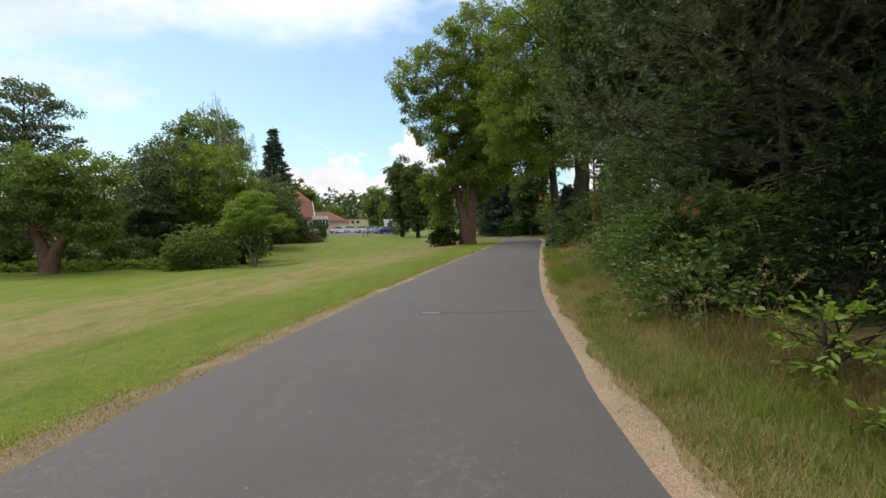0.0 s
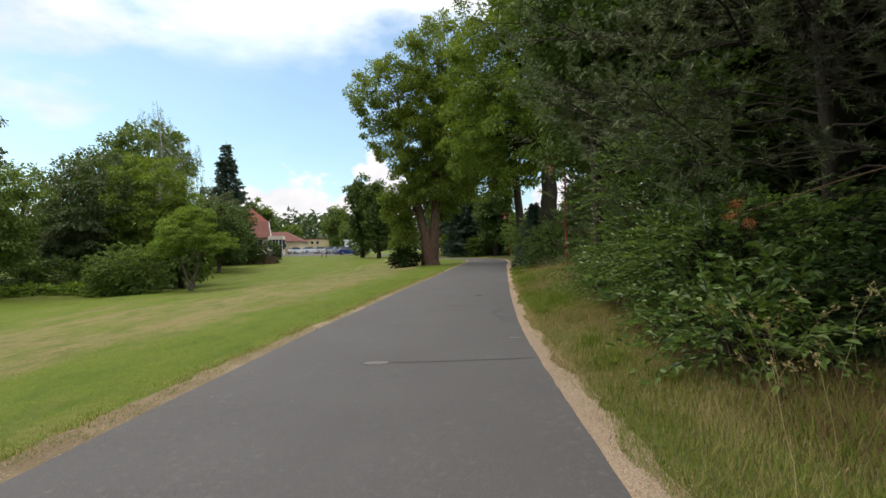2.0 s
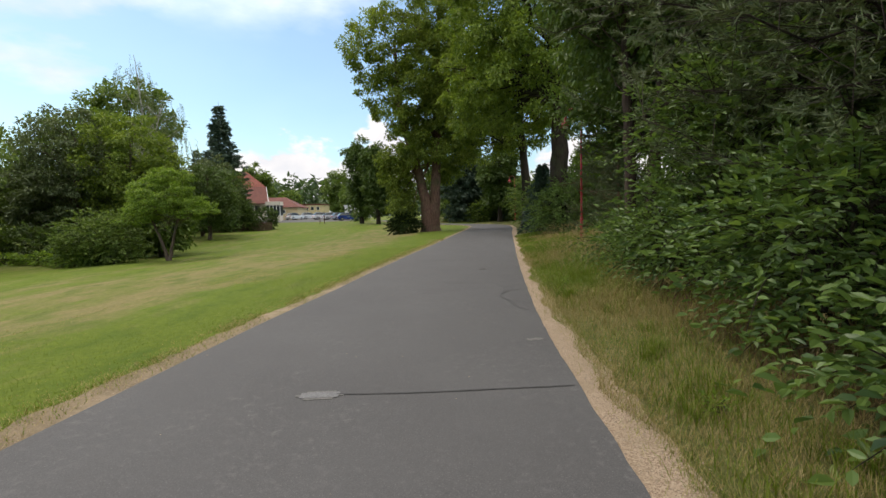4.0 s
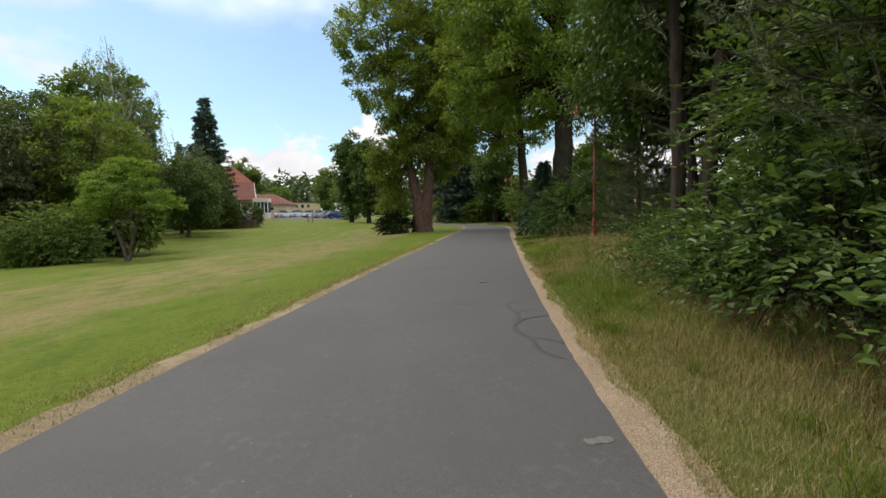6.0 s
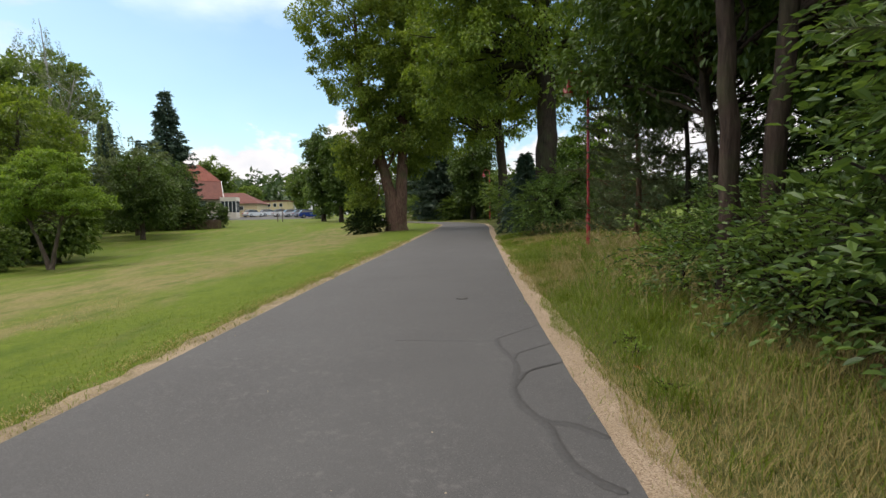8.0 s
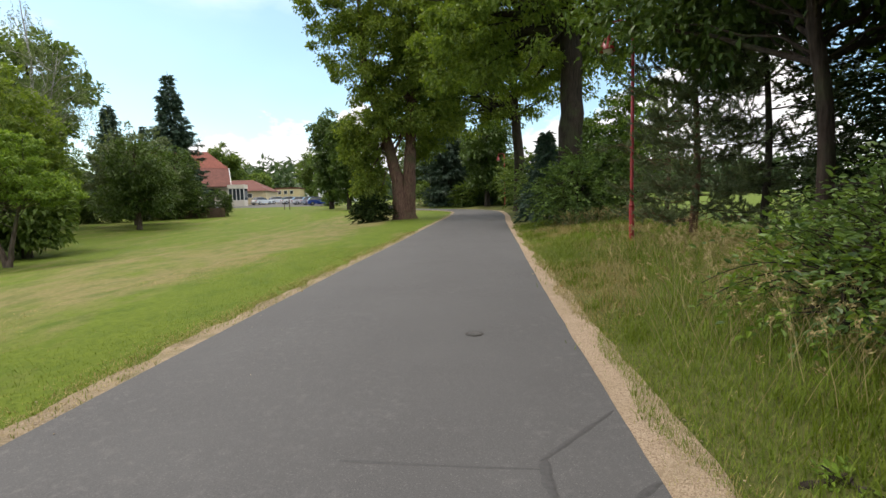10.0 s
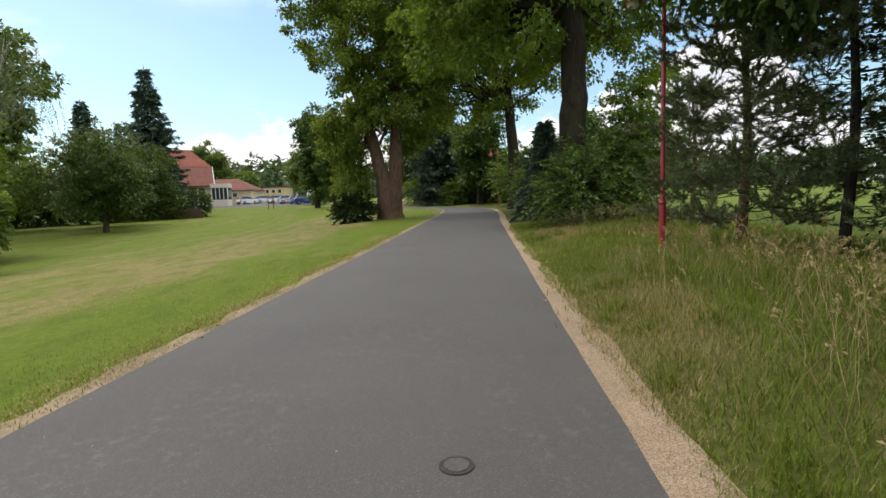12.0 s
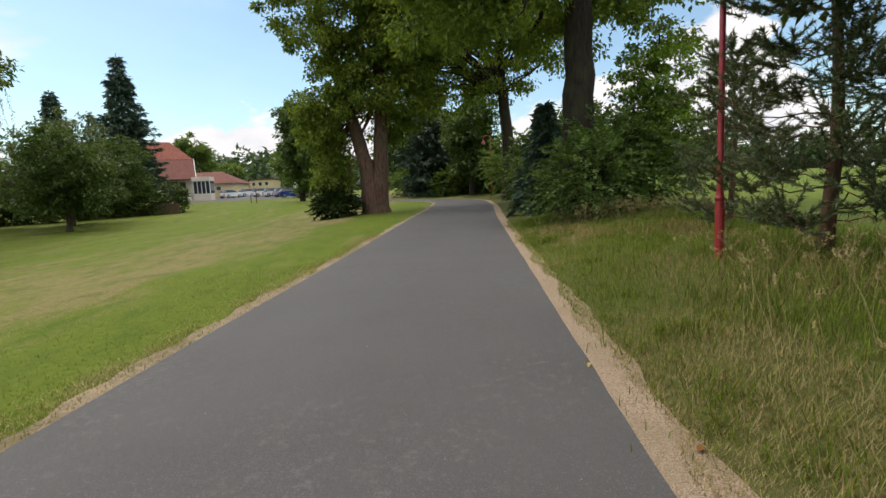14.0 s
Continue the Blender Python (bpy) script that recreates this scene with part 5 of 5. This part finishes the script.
def car(x, y, turn, colour, label):
    z = float(ground_z(x, y)) + 0.03
    paint = worn("car paint " + label.split()[0], colour, 0.25, 0.2, 6, 0.05, 0.0, 0.5, 0.6)
    c = thing("parked_car", (x, y, z), label, "car", "parked cars", turn=turn)
    body = [(-2.1, 0.35), (-2.12, 0.7), (-1.95, 0.92), (-1.2, 0.98), (1.0, 0.98), (1.85, 0.86), (2.1, 0.68), (2.12, 0.38), (1.9, 0.26), (-1.9, 0.26)]
    cabin = [(-1.95, 0.95), (-1.5, 1.42), (-0.6, 1.5), (0.25, 1.44), (1.05, 0.97)]

    def slab(profile, w0, w1):
        bm = bmesh.new()
        zmid = sum(p[1] for p in profile) / len(profile)
        a = [bm.verts.new((px, -(w0 if pz < zmid else w1), pz)) for px, pz in profile]
        b = [bm.verts.new((px, (w0 if pz < zmid else w1), pz)) for px, pz in profile]
        bm.faces.new(a)
        bm.faces.new(b[::-1])
        for i in range(len(profile)):
            bm.faces.new((a[i], b[i], b[(i + 1) % len(profile)], a[(i + 1) % len(profile)]))
        bmesh.ops.recalc_face_normals(bm, faces=bm.faces)
        bmesh.ops.bevel(bm, geom=bm.edges[:], offset=0.04, segments=2, affect="EDGES")
        return bm
    part("body", slab(body, 0.86, 0.82), paint, c)
    part("glasshouse", slab(cabin, 0.76, 0.62), PANE, c, "dark tinted windows")
    part("roof", box(-1.45, 0.2, -0.6, 0.6, 1.47, 1.52, 0.02), paint, c)
    for px in (-1.3, 1.3):
        for py in (-0.8, 0.8):
            bm = bmesh.new()
            bmesh.ops.create_cone(bm, cap_ends=True, segments=20, radius1=0.32, radius2=0.32, depth=0.2, matrix=pose(px, py, 0.31, 90))
            wheel = part("wheel", bm, TYRE, c)
            bm = bmesh.new()
            bmesh.ops.create_cone(bm, cap_ends=True, segments=14, radius1=0.2, radius2=0.18, depth=0.215, matrix=pose(px, py, 0.31, 90))
            part("rim", bm, RIM, wheel)
    for py in (-0.62, 0.62):
        part("headlight", box(2.0, 2.13, py - 0.16, py + 0.16, 0.6, 0.74, 0.02), LAMP_W, c)
        part("tail_light", box(-2.13, -2.0, py - 0.14, py + 0.14, 0.66, 0.84, 0.02), LAMP_R, c)


car(-13.3, 106, 20, (0.02, 0.05, 0.22), "blue parked hatchback at the edge of the car park")
car(-15.1, 110, 25, (0.30, 0.33, 0.38), "steel-grey parked car in the row of cars")
car(-17.4, 112.5, 25, (0.55, 0.57, 0.6), "silver parked car in the row of cars")
car(-20.2, 116, 30, (0.7, 0.7, 0.7), "white parked car in the row of cars")
car(-24.0, 121, 35, (0.6, 0.6, 0.62), "pale parked car near the annexe")
car(-26.4, 117, 60, (0.62, 0.63, 0.64), "white car half hidden beside the house")
shrub("car_park_bush", on_ground(-10.0, 99), "small green bush beside the parked cars", [(0, 0, 1.1, 1.4, 1.3, 1.2)], 260, 8, 0.3, GARDEN, 301, 4)
for x, y, hh in ((-14.6, 88, 1.9), (-15.4, 88.4, 1.1)):
    post = thing("marker_post", on_ground(x, y), "thin dark post standing on the lawn", "post")
    part("shaft", box(-0.05, 0.05, -0.05, 0.05, -0.1, hh, 0.01), WOOD, post)
    part("cap", box(-0.07, 0.07, -0.07, 0.07, hh, hh + 0.05, 0.01), WOOD, post)

fence = thing("garden_fence", on_ground(-29.5, 73.6), "low dark wooden garden fence before the hedge", "fence")
fence_rng = random.Random(5)
for k in range(60):
    x = 0.17 * k
    y, z = 0.03 * k * 0.9, float(ground_z(-29.5 + x, 73.6 + 0.027 * k)) - float(ground_z(-29.5, 73.6))
    part("slat", box(x, x + 0.13, y, y + 0.025, z - 0.05, z + 1.1 + fence_rng.uniform(-0.04, 0.04), 0.0), WOOD, fence)

# ---- grass, weeds, stones ----


def blades(rng, x, y, h, w, lean):
    n = len(x)
    base = np.stack([x, y, ground_z(x, y) + 0.0], 1)
    a = rng.uniform(0, 2 * math.pi, n)
    d = np.stack([np.cos(a), np.sin(a), 0 * a], 1)
    s = np.stack([-np.sin(a), np.cos(a), 0 * a], 1) * (w / 2)[:, None]
    bend = (h * lean * rng.uniform(0.3, 1.4, n))[:, None]
    up = np.array([0, 0, 1.0])
    m = base + up * (h * 0.58)[:, None] + d * bend * 0.3
    t = base + up * (h * rng.uniform(0.8, 1.0, n))[:, None] + d * bend
    V = np.stack([base - s, base + s, m + s * 0.7, m - s * 0.7, t], 1).reshape(-1, 3)
    b = np.arange(n)[:, None] * 5
    return V, np.concatenate([b + [0, 1, 2], b + [0, 2, 3], b + [3, 2, 4]])


def short_blades(rng, x, y, h, w, lean):
    n = len(x)
    base = np.stack([x, y, ground_z(x, y)], 1)
    a = rng.uniform(0, 2 * math.pi, n)
    d = np.stack([np.cos(a), np.sin(a), 0 * a], 1)
    s = np.stack([-np.sin(a), np.cos(a), 0 * a], 1) * (w / 2)[:, None]
    tip = base + np.array([0, 0, 1.0]) * h[:, None] + d * (h * lean * rng.uniform(0.2, 1.2, n))[:, None]
    return np.stack([base - s, base + s, tip], 1).reshape(-1, 3), np.arange(3 * n).reshape(-1, 3)


def patchy(x, y):
    return 0.5 + 0.25 * np.sin(x * 1.7 + 2 * np.sin(y * 0.6)) + 0.25 * np.sin(y * 1.1 + 1.6 * np.sin(x * 1.3 + 0.5))


def stuff(name, data, mat, label, category):
    me = poly_mesh(name, *data)
    me.materials.append(mat)
    return tagged(new(name, me), label, category, kind="stuff")


def lawn_grass():
    rng = np.random.default_rng(400)
    n = 70000
    y = rng.uniform(0, 1, n) ** 1.4 * 30 + 0.5
    d = rng.uniform(0, 1, n) ** 1.6 * 4.5
    x = road_x(y) - HALF - np.interp(y, [0, 9, 16], [0.30, 0.26, 0.14]) - 0.14 * patchy(y * 2.1, y * 3.7) - d
    h = rng.uniform(0.010, 0.024, n) * (1 + 0.3 * patchy(x * 0.6, y * 0.4))
    w = 0.0028 + 0.00018 * y
    band = (x - 0.155 * y + 40) / 50
    worn_strip = np.interp(band, [0.46, 0.55, 0.64, 0.68, 0.74], [0.15, 0.6, 0.65, 0.1, 0.1])
    dry = rng.uniform(0, 1, n) < np.clip(np.maximum(1.0 - d / 0.7, worn_strip + 0.8 * (patchy(x * 0.8, y * 0.25) - 0.5)), 0.03, 0.85)
    stuff("lawn_grass", short_blades(rng, x[~dry], y[~dry], h[~dry], w[~dry], 0.9), BLADE, "short mown green grass of the lawn", "grass")
    stuff("dry_lawn_grass", short_blades(rng, x[dry], y[dry], h[dry], w[dry], 1.1), STRAW, "dry straw-coloured grass of the lawn", "grass")


def verge_grass():
    rng = np.random.default_rng(401)
    n = 142000
    y = rng.uniform(0, 1, n) ** 1.15 * 42 - 4 + rng.normal(0, 0.6, n)
    wide = np.interp(y, [-5, 8, 15, 18, 24, 50], [2.3, 2.4, 3.4, 4.2, 6.5, 5.5])
    d = rng.uniform(0, 1, n) ** 1.35 * wide
    x = road_x(y) + HALF + 0.23 + d + 0.05 * np.sin(y * 1.7) + 0.04 * np.sin(y * 4.3)
    tall = np.clip((d - 0.1) / 1.4, 0.0, 1.0)
    far = np.clip((y - 30) / 10, 0, 1)
    mead = np.clip((y - 17) / 6, 0, 1) * np.clip(1.6 - d / 1.6, 0, 1)
    h = (0.075 + 0.155 * tall * (0.4 + patchy(x, y)) * (1 - 0.5 * far) * (1 - 0.55 * mead)) * rng.uniform(0.6, 1.3, n)
    h = h * np.interp(d, [0, 0.8, 2.0], [0.55, 0.72, 0.9])
    w = 0.0032 + 0.0002 * np.maximum(y, 0)
    dry = rng.uniform(0, 1, n) < np.clip(0.66 + 0.2 * np.clip(1 - d / 0.8, 0, 1) + 2.2 * (patchy(x * 0.9 + 2, y * 0.8) - 0.55), 0.06, 0.95)
    lush = patchy(x * 0.55 + 1.1, y * 0.42 + 0.6)
    dry = dry & (rng.uniform(0, 1, n) > np.clip(3.0 * (lush - 0.5), 0, 0.9))
    h = h * np.where(dry, 0.9, 0.6 + 0.8 * lush)
    low = h < 0.125
    under = (rng.uniform(0, 1, n) < np.clip((d - np.interp(y, [0, 6, 11, 15], [0.7, 0.9, 1.1, 1.7])) * 1.6, 0, 0.7)) & (y < 15)
    stuff("dead_undergrowth", short_blades(rng, x[under], y[under], h[under] * 1.15, w[under] * 1.1, 1.5), DEAD, "dead rust-brown stalks and grass beneath the shrubs", "grass")
    x, y, h, w, dry, low = (a[~under] for a in (x, y, h, w, dry, low))
    for pick, make, name, mat, label in ((~dry & ~low, blades, "verge_grass", VERGE, "long green grass on the road verge"), (dry & ~low, blades, "dry_verge_grass", VERGE_DRY, "long half-dry grass on the road verge"),
                                         (~dry & low, short_blades, "short_verge_grass", VERGE, "short green grass beside the gravel"), (dry & low, short_blades, "short_dry_grass", VERGE_DRY, "short dry grass beside the gravel")):
        stuff(name, make(rng, x[pick], y[pick], h[pick], w[pick], 0.9), mat, label, "grass")
    n = 95000
    y = rng.uniform(0, 1, n) ** 1.1 * 28 + 0.6
    d = rng.uniform(0, 1, n) ** 1.5 * np.interp(y, [0, 12, 18, 28], [1.1, 1.4, 2.6, 3.4])
    x = road_x(y) + HALF + 0.27 + d + 0.06 * np.sin(y * 1.7) + 0.05 * np.sin(y * 4.3)
    pale = rng.uniform(0, 1, n) < np.clip(0.55 + 2.4 * (patchy(x * 0.9 + 2, y * 0.8) - 0.5) - 1.2 * (patchy(x * 0.55 + 1.1, y * 0.42 + 0.6) - 0.5), 0.1, 0.9)
    h = rng.uniform(0.03, 0.11, n) * np.interp(d, [0, 0.5, 3], [0.5, 0.9, 1.25])
    w = np.full(n, 0.0026) + 0.00008 * y
    stuff("fine_dry_grass", short_blades(rng, x[pale], y[pale], h[pale], w[pale], 1.1), STRAW, "fine pale bleached grass on the verge", "grass")
    stuff("fine_green_grass", short_blades(rng, x[~pale], y[~pale], h[~pale], w[~pale], 0.8), VERGE, "fine fresh green grass on the verge", "grass")
    k, each = 360, 55
    ty = rng.uniform(0, 1, k) ** 1.2 * 36 + 0.5
    td = 0.35 + rng.uniform(0, 1, k) ** 1.3 * np.interp(ty, [0, 15, 24, 50], [1.6, 2.6, 5.0, 5.0])
    size = np.repeat(rng.uniform(0.05, 0.22, k), each)
    y = np.repeat(ty, each) + rng.normal(0, 1, k * each) * size * 1.5
    x = road_x(y) + HALF + 0.12 + np.repeat(td, each) + rng.normal(0, 1, k * each) * size
    tuft = np.repeat(rng.uniform(0.07, 0.24, k), each) * rng.uniform(0.5, 1.2, k * each)
    stuff("grass_tufts", blades(rng, x, y, tuft, 0.005 + 0.00018 * y, 1.1), BLADE, "bright green grass tufts among the dry verge grass", "grass")
    n = 17000
    y = rng.uniform(0, 1, n) ** 1.3 * 36 + 0.8
    d = np.abs(rng.normal(0.0, 0.13, n)) * np.where(rng.uniform(0, 1, n) < 0.3, -0.8, 1.0)
    d = d + 0.07 * (patchy(y * 1.9, y * 0.7) - 0.5)
    x = road_x(y) + HALF + 0.29 + d
    stuff("edge_grass", short_blades(rng, x, y, rng.uniform(0.02, 0.06, n), np.full(n, 0.0045), 1.2), BLADE_DRY, "sparse grass tufts in the gravel", "grass")


def tall_clump(x, y, count, hgt, seed, label, spread=0.35):
    rng = np.random.default_rng(seed)
    root = thing("tall_grass", on_ground(x, y), label, "grass", "tall seeding grasses on the verge")
    stems, heads, pos = [], [], []
    for _ in range(count):
        bx, by = rng.normal(0, spread, 2)
        a, h = rng.uniform(0, 6.3), hgt * rng.uniform(0.6, 1.15)
        tip = np.array([bx + math.cos(a) * h * 0.5, by + math.sin(a) * h * 0.5, h * 0.92])
        P = curve_to(rng, (bx, by, -0.03), tip, 6, 0.12, 0.03)
        P[-1, 2] -= 0.05 * h
        stems.append(tube_data(P, np.linspace(0.0021, 0.0009, 6), 3))
        k = 16
        u = rng.uniform(0, 1, k)
        heads.append(P[-2] + (P[-1] - P[-2]) * u[:, None] + rng.normal(0, 0.012, (k, 3)))
        pos.append(np.repeat((P[-1] - P[-2])[None], k, 0))
    child("stalks", poly_mesh("stalks", *joined(stems)), STRAW, root)["kind"] = "stuff"
    C, A = np.concatenate(heads), np.concatenate(pos)
    child("seed_heads", poly_mesh("seed_heads", *leaf_data(rng, C, unit(A) + rng.normal(0, 0.3, A.shape), 0.03, 0.45)), STRAW, root, "tan drooping seed heads")["kind"] = "stuff"


def soil_grass():
    rng = np.random.default_rng(402)
    n = 34000
    y = rng.uniform(0, 1, n) ** 1.3 * 36 + 0.8
    x = road_x(y) - HALF - 0.04 - np.abs(rng.normal(0.30, 0.17, n))
    keep = patchy(x * 3, y * 2.3) + 0.35 * patchy(x * 9, y * 7) > 0.42
    x, y = x[keep], y[keep]
    n = len(x)
    green = rng.uniform(0, 1, n) < 0.34
    stuff("strip_grass", blades(rng, x[green], y[green], rng.uniform(0.02, 0.06, n)[green], np.full(n, 0.006)[green], 1.3), BLADE, "green grass sprouting in the soil strip", "grass")
    x, y = x[~green], y[~green]
    n = len(x)
    stuff("straw_edge", short_blades(rng, x, y, rng.uniform(0.015, 0.045, n), np.full(n, 0.0055), 1.8), STRAW, "flattened straw along the soil strip", "grass")


lawn_grass()
soil_grass()
verge_grass()
TALL = "clump of tall pale seeding grass on the verge"
for k, (x, y, n, h) in enumerate([(3.3, 6.6, 15, 0.95), (3.75, 7.2, 12, 1.0), (3.1, 5.8, 8, 0.7), (4.1, 9.6, 20, 0.7), (5.0, 18.0, 110, 0.7), (5.6, 19.2, 120, 0.8), (4.9, 17.0, 50, 0.6), (6.1, 20.6, 110, 0.8), (6.4, 22.0, 90, 0.75), (7.0, 23.6, 80, 0.7), (6.6, 24.6, 30, 0.6), (8.2, 24.5, 36, 0.7), (7.3, 26.8, 30, 0.5), (8.6, 33.6, 90, 0.6), (9.6, 33.0, 100, 0.7), (10.6, 32.8, 100, 0.7), (4.4, 12.6, 16, 0.6)]):
    tall_clump(x, y, n, h, 500 + k, TALL, 0.35 if y < 15 else 0.6)
shrub("bramble", on_ground(2.95, 4.0), "young bright green bramble sprout in dry litter", [(0, 0, 0.14, 0.16, 0.16, 0.1)], 16, 5, 0.09, YOUNG, 601, 2, 0.18)
shrub("bramble", on_ground(3.5, 5.3), "bright green bramble at the foot of the shrubs", [(0, 0, 0.35, 0.4, 0.5, 0.3)], 60, 7, 0.10, YOUNG, 602, 3, 0.35)
shrub("bramble", on_ground(4.0, 8.6), "green sapling among verge grass", [(0, 0, 0.3, 0.35, 0.4, 0.3)], 40, 7, 0.09, YOUNG, 603, 3, 0.35)
shrub("bramble", on_ground(5.5, 18.2), "green nettle patch among the tall grass", [(0, 0, 0.4, 0.7, 0.8, 0.35)], 110, 8, 0.09, YOUNG, 604, 3, 0.35)
shrub("bramble", on_ground(6.6, 19.6), "green nettle patch among the tall grass", [(0, 0, 0.45, 0.7, 0.8, 0.4)], 120, 8, 0.09, YOUNG, 605, 3, 0.4)
for k, (x, y) in enumerate([(3.55, 15.9), (3.75, 16.3), (3.3, 14.9), (2.75, 9.4)]):
    shrub("weed", on_ground(x, y), "low broad-leaved green weed at the gravel edge", [(0, 0, 0.03, 0.09, 0.09, 0.03)], 16, 4, 0.045, YOUNG, 620 + k, 1, 0.1, group="weeds at the gravel edge")


def pebbles():
    rng = np.random.default_rng(77)
    n = 4000
    y = rng.uniform(0, 1, n) ** 1.4 * 34 + 1.5
    side = rng.uniform(0, 1, n) < 0.75
    off = np.where(side, HALF + 0.02 + np.abs(rng.normal(0.17, 0.16, n)), -HALF - 0.02 - np.abs(rng.normal(0.12, 0.13, n)))
    loose = rng.uniform(0, 1, n) < 0.02
    off = np.where(loose, rng.uniform(-HALF, HALF, n), off)
    x = road_x(y) + off
    r = rng.uniform(0.004, 0.011, n) * np.where(loose, 0.8, 1.0)
    z = np.interp(y, RISE_Y, RISE_Z) + np.where(np.abs(off) < HALF, 0.014, 0.006)
    octa = np.array([(1, 0, 0), (0, 1, 0), (-1, 0, 0), (0, -1, 0), (0, 0, 0.6), (0, 0, -0.5)])
    V = np.stack([x, y, z], 1)[:, None] + octa[None] * r[:, None, None] * rng.uniform(0.7, 1.4, (n, 6, 1))
    tri = np.array([(0, 1, 4), (1, 2, 4), (2, 3, 4), (3, 0, 4), (1, 0, 5), (2, 1, 5), (3, 2, 5), (0, 3, 5)])
    stuff("pebbles", (V.reshape(-1, 3), (np.arange(n)[:, None, None] * 6 + tri).reshape(-1, 3)), STONE, "loose tan pebbles along the road edges", "gravel")


pebbles()


def litter_sheet():
    ys = np.arange(-22.0, 21.0, 0.25)
    cols = np.linspace(0, 1, 18)
    rng = np.random.default_rng(9)
    inner = np.interp(ys, [-22, -17, 0, 8, 14, 18, 21], [11.5, 3.4, 2.9, 3.9, 5.0, 6.6, 10.5]) + rng.normal(0, 0.12, len(ys))
    outer = 13.5 + 0.8 * np.sin(ys * 0.9) + rng.normal(0, 0.2, len(ys))
    X = inner[:, None] + (outer - inner)[:, None] * cols
    Y = np.repeat(ys[:, None], 18, 1)
    Z = ground_z(X, Y) + 0.02 + 0.05 * np.sin(X * 2.3) * np.sin(Y * 1.9) * cols - 0.06 * ((cols == 0) | (cols == 1))
    n, m = X.shape
    i, j = np.meshgrid(np.arange(n - 1), np.arange(m - 1), indexing="ij")
    F = np.stack([i * m + j, i * m + j + 1, (i + 1) * m + j + 1, (i + 1) * m + j], -1).reshape(-1, 4)
    me = poly_mesh("litter", np.stack([X, Y, Z], -1).reshape(-1, 3), F, True)
    me.materials.append(LITTER)
    tagged(new("litter_ground", me), "brown leaf and needle litter beneath the shrubs", "ground", kind="structure")


litter_sheet()
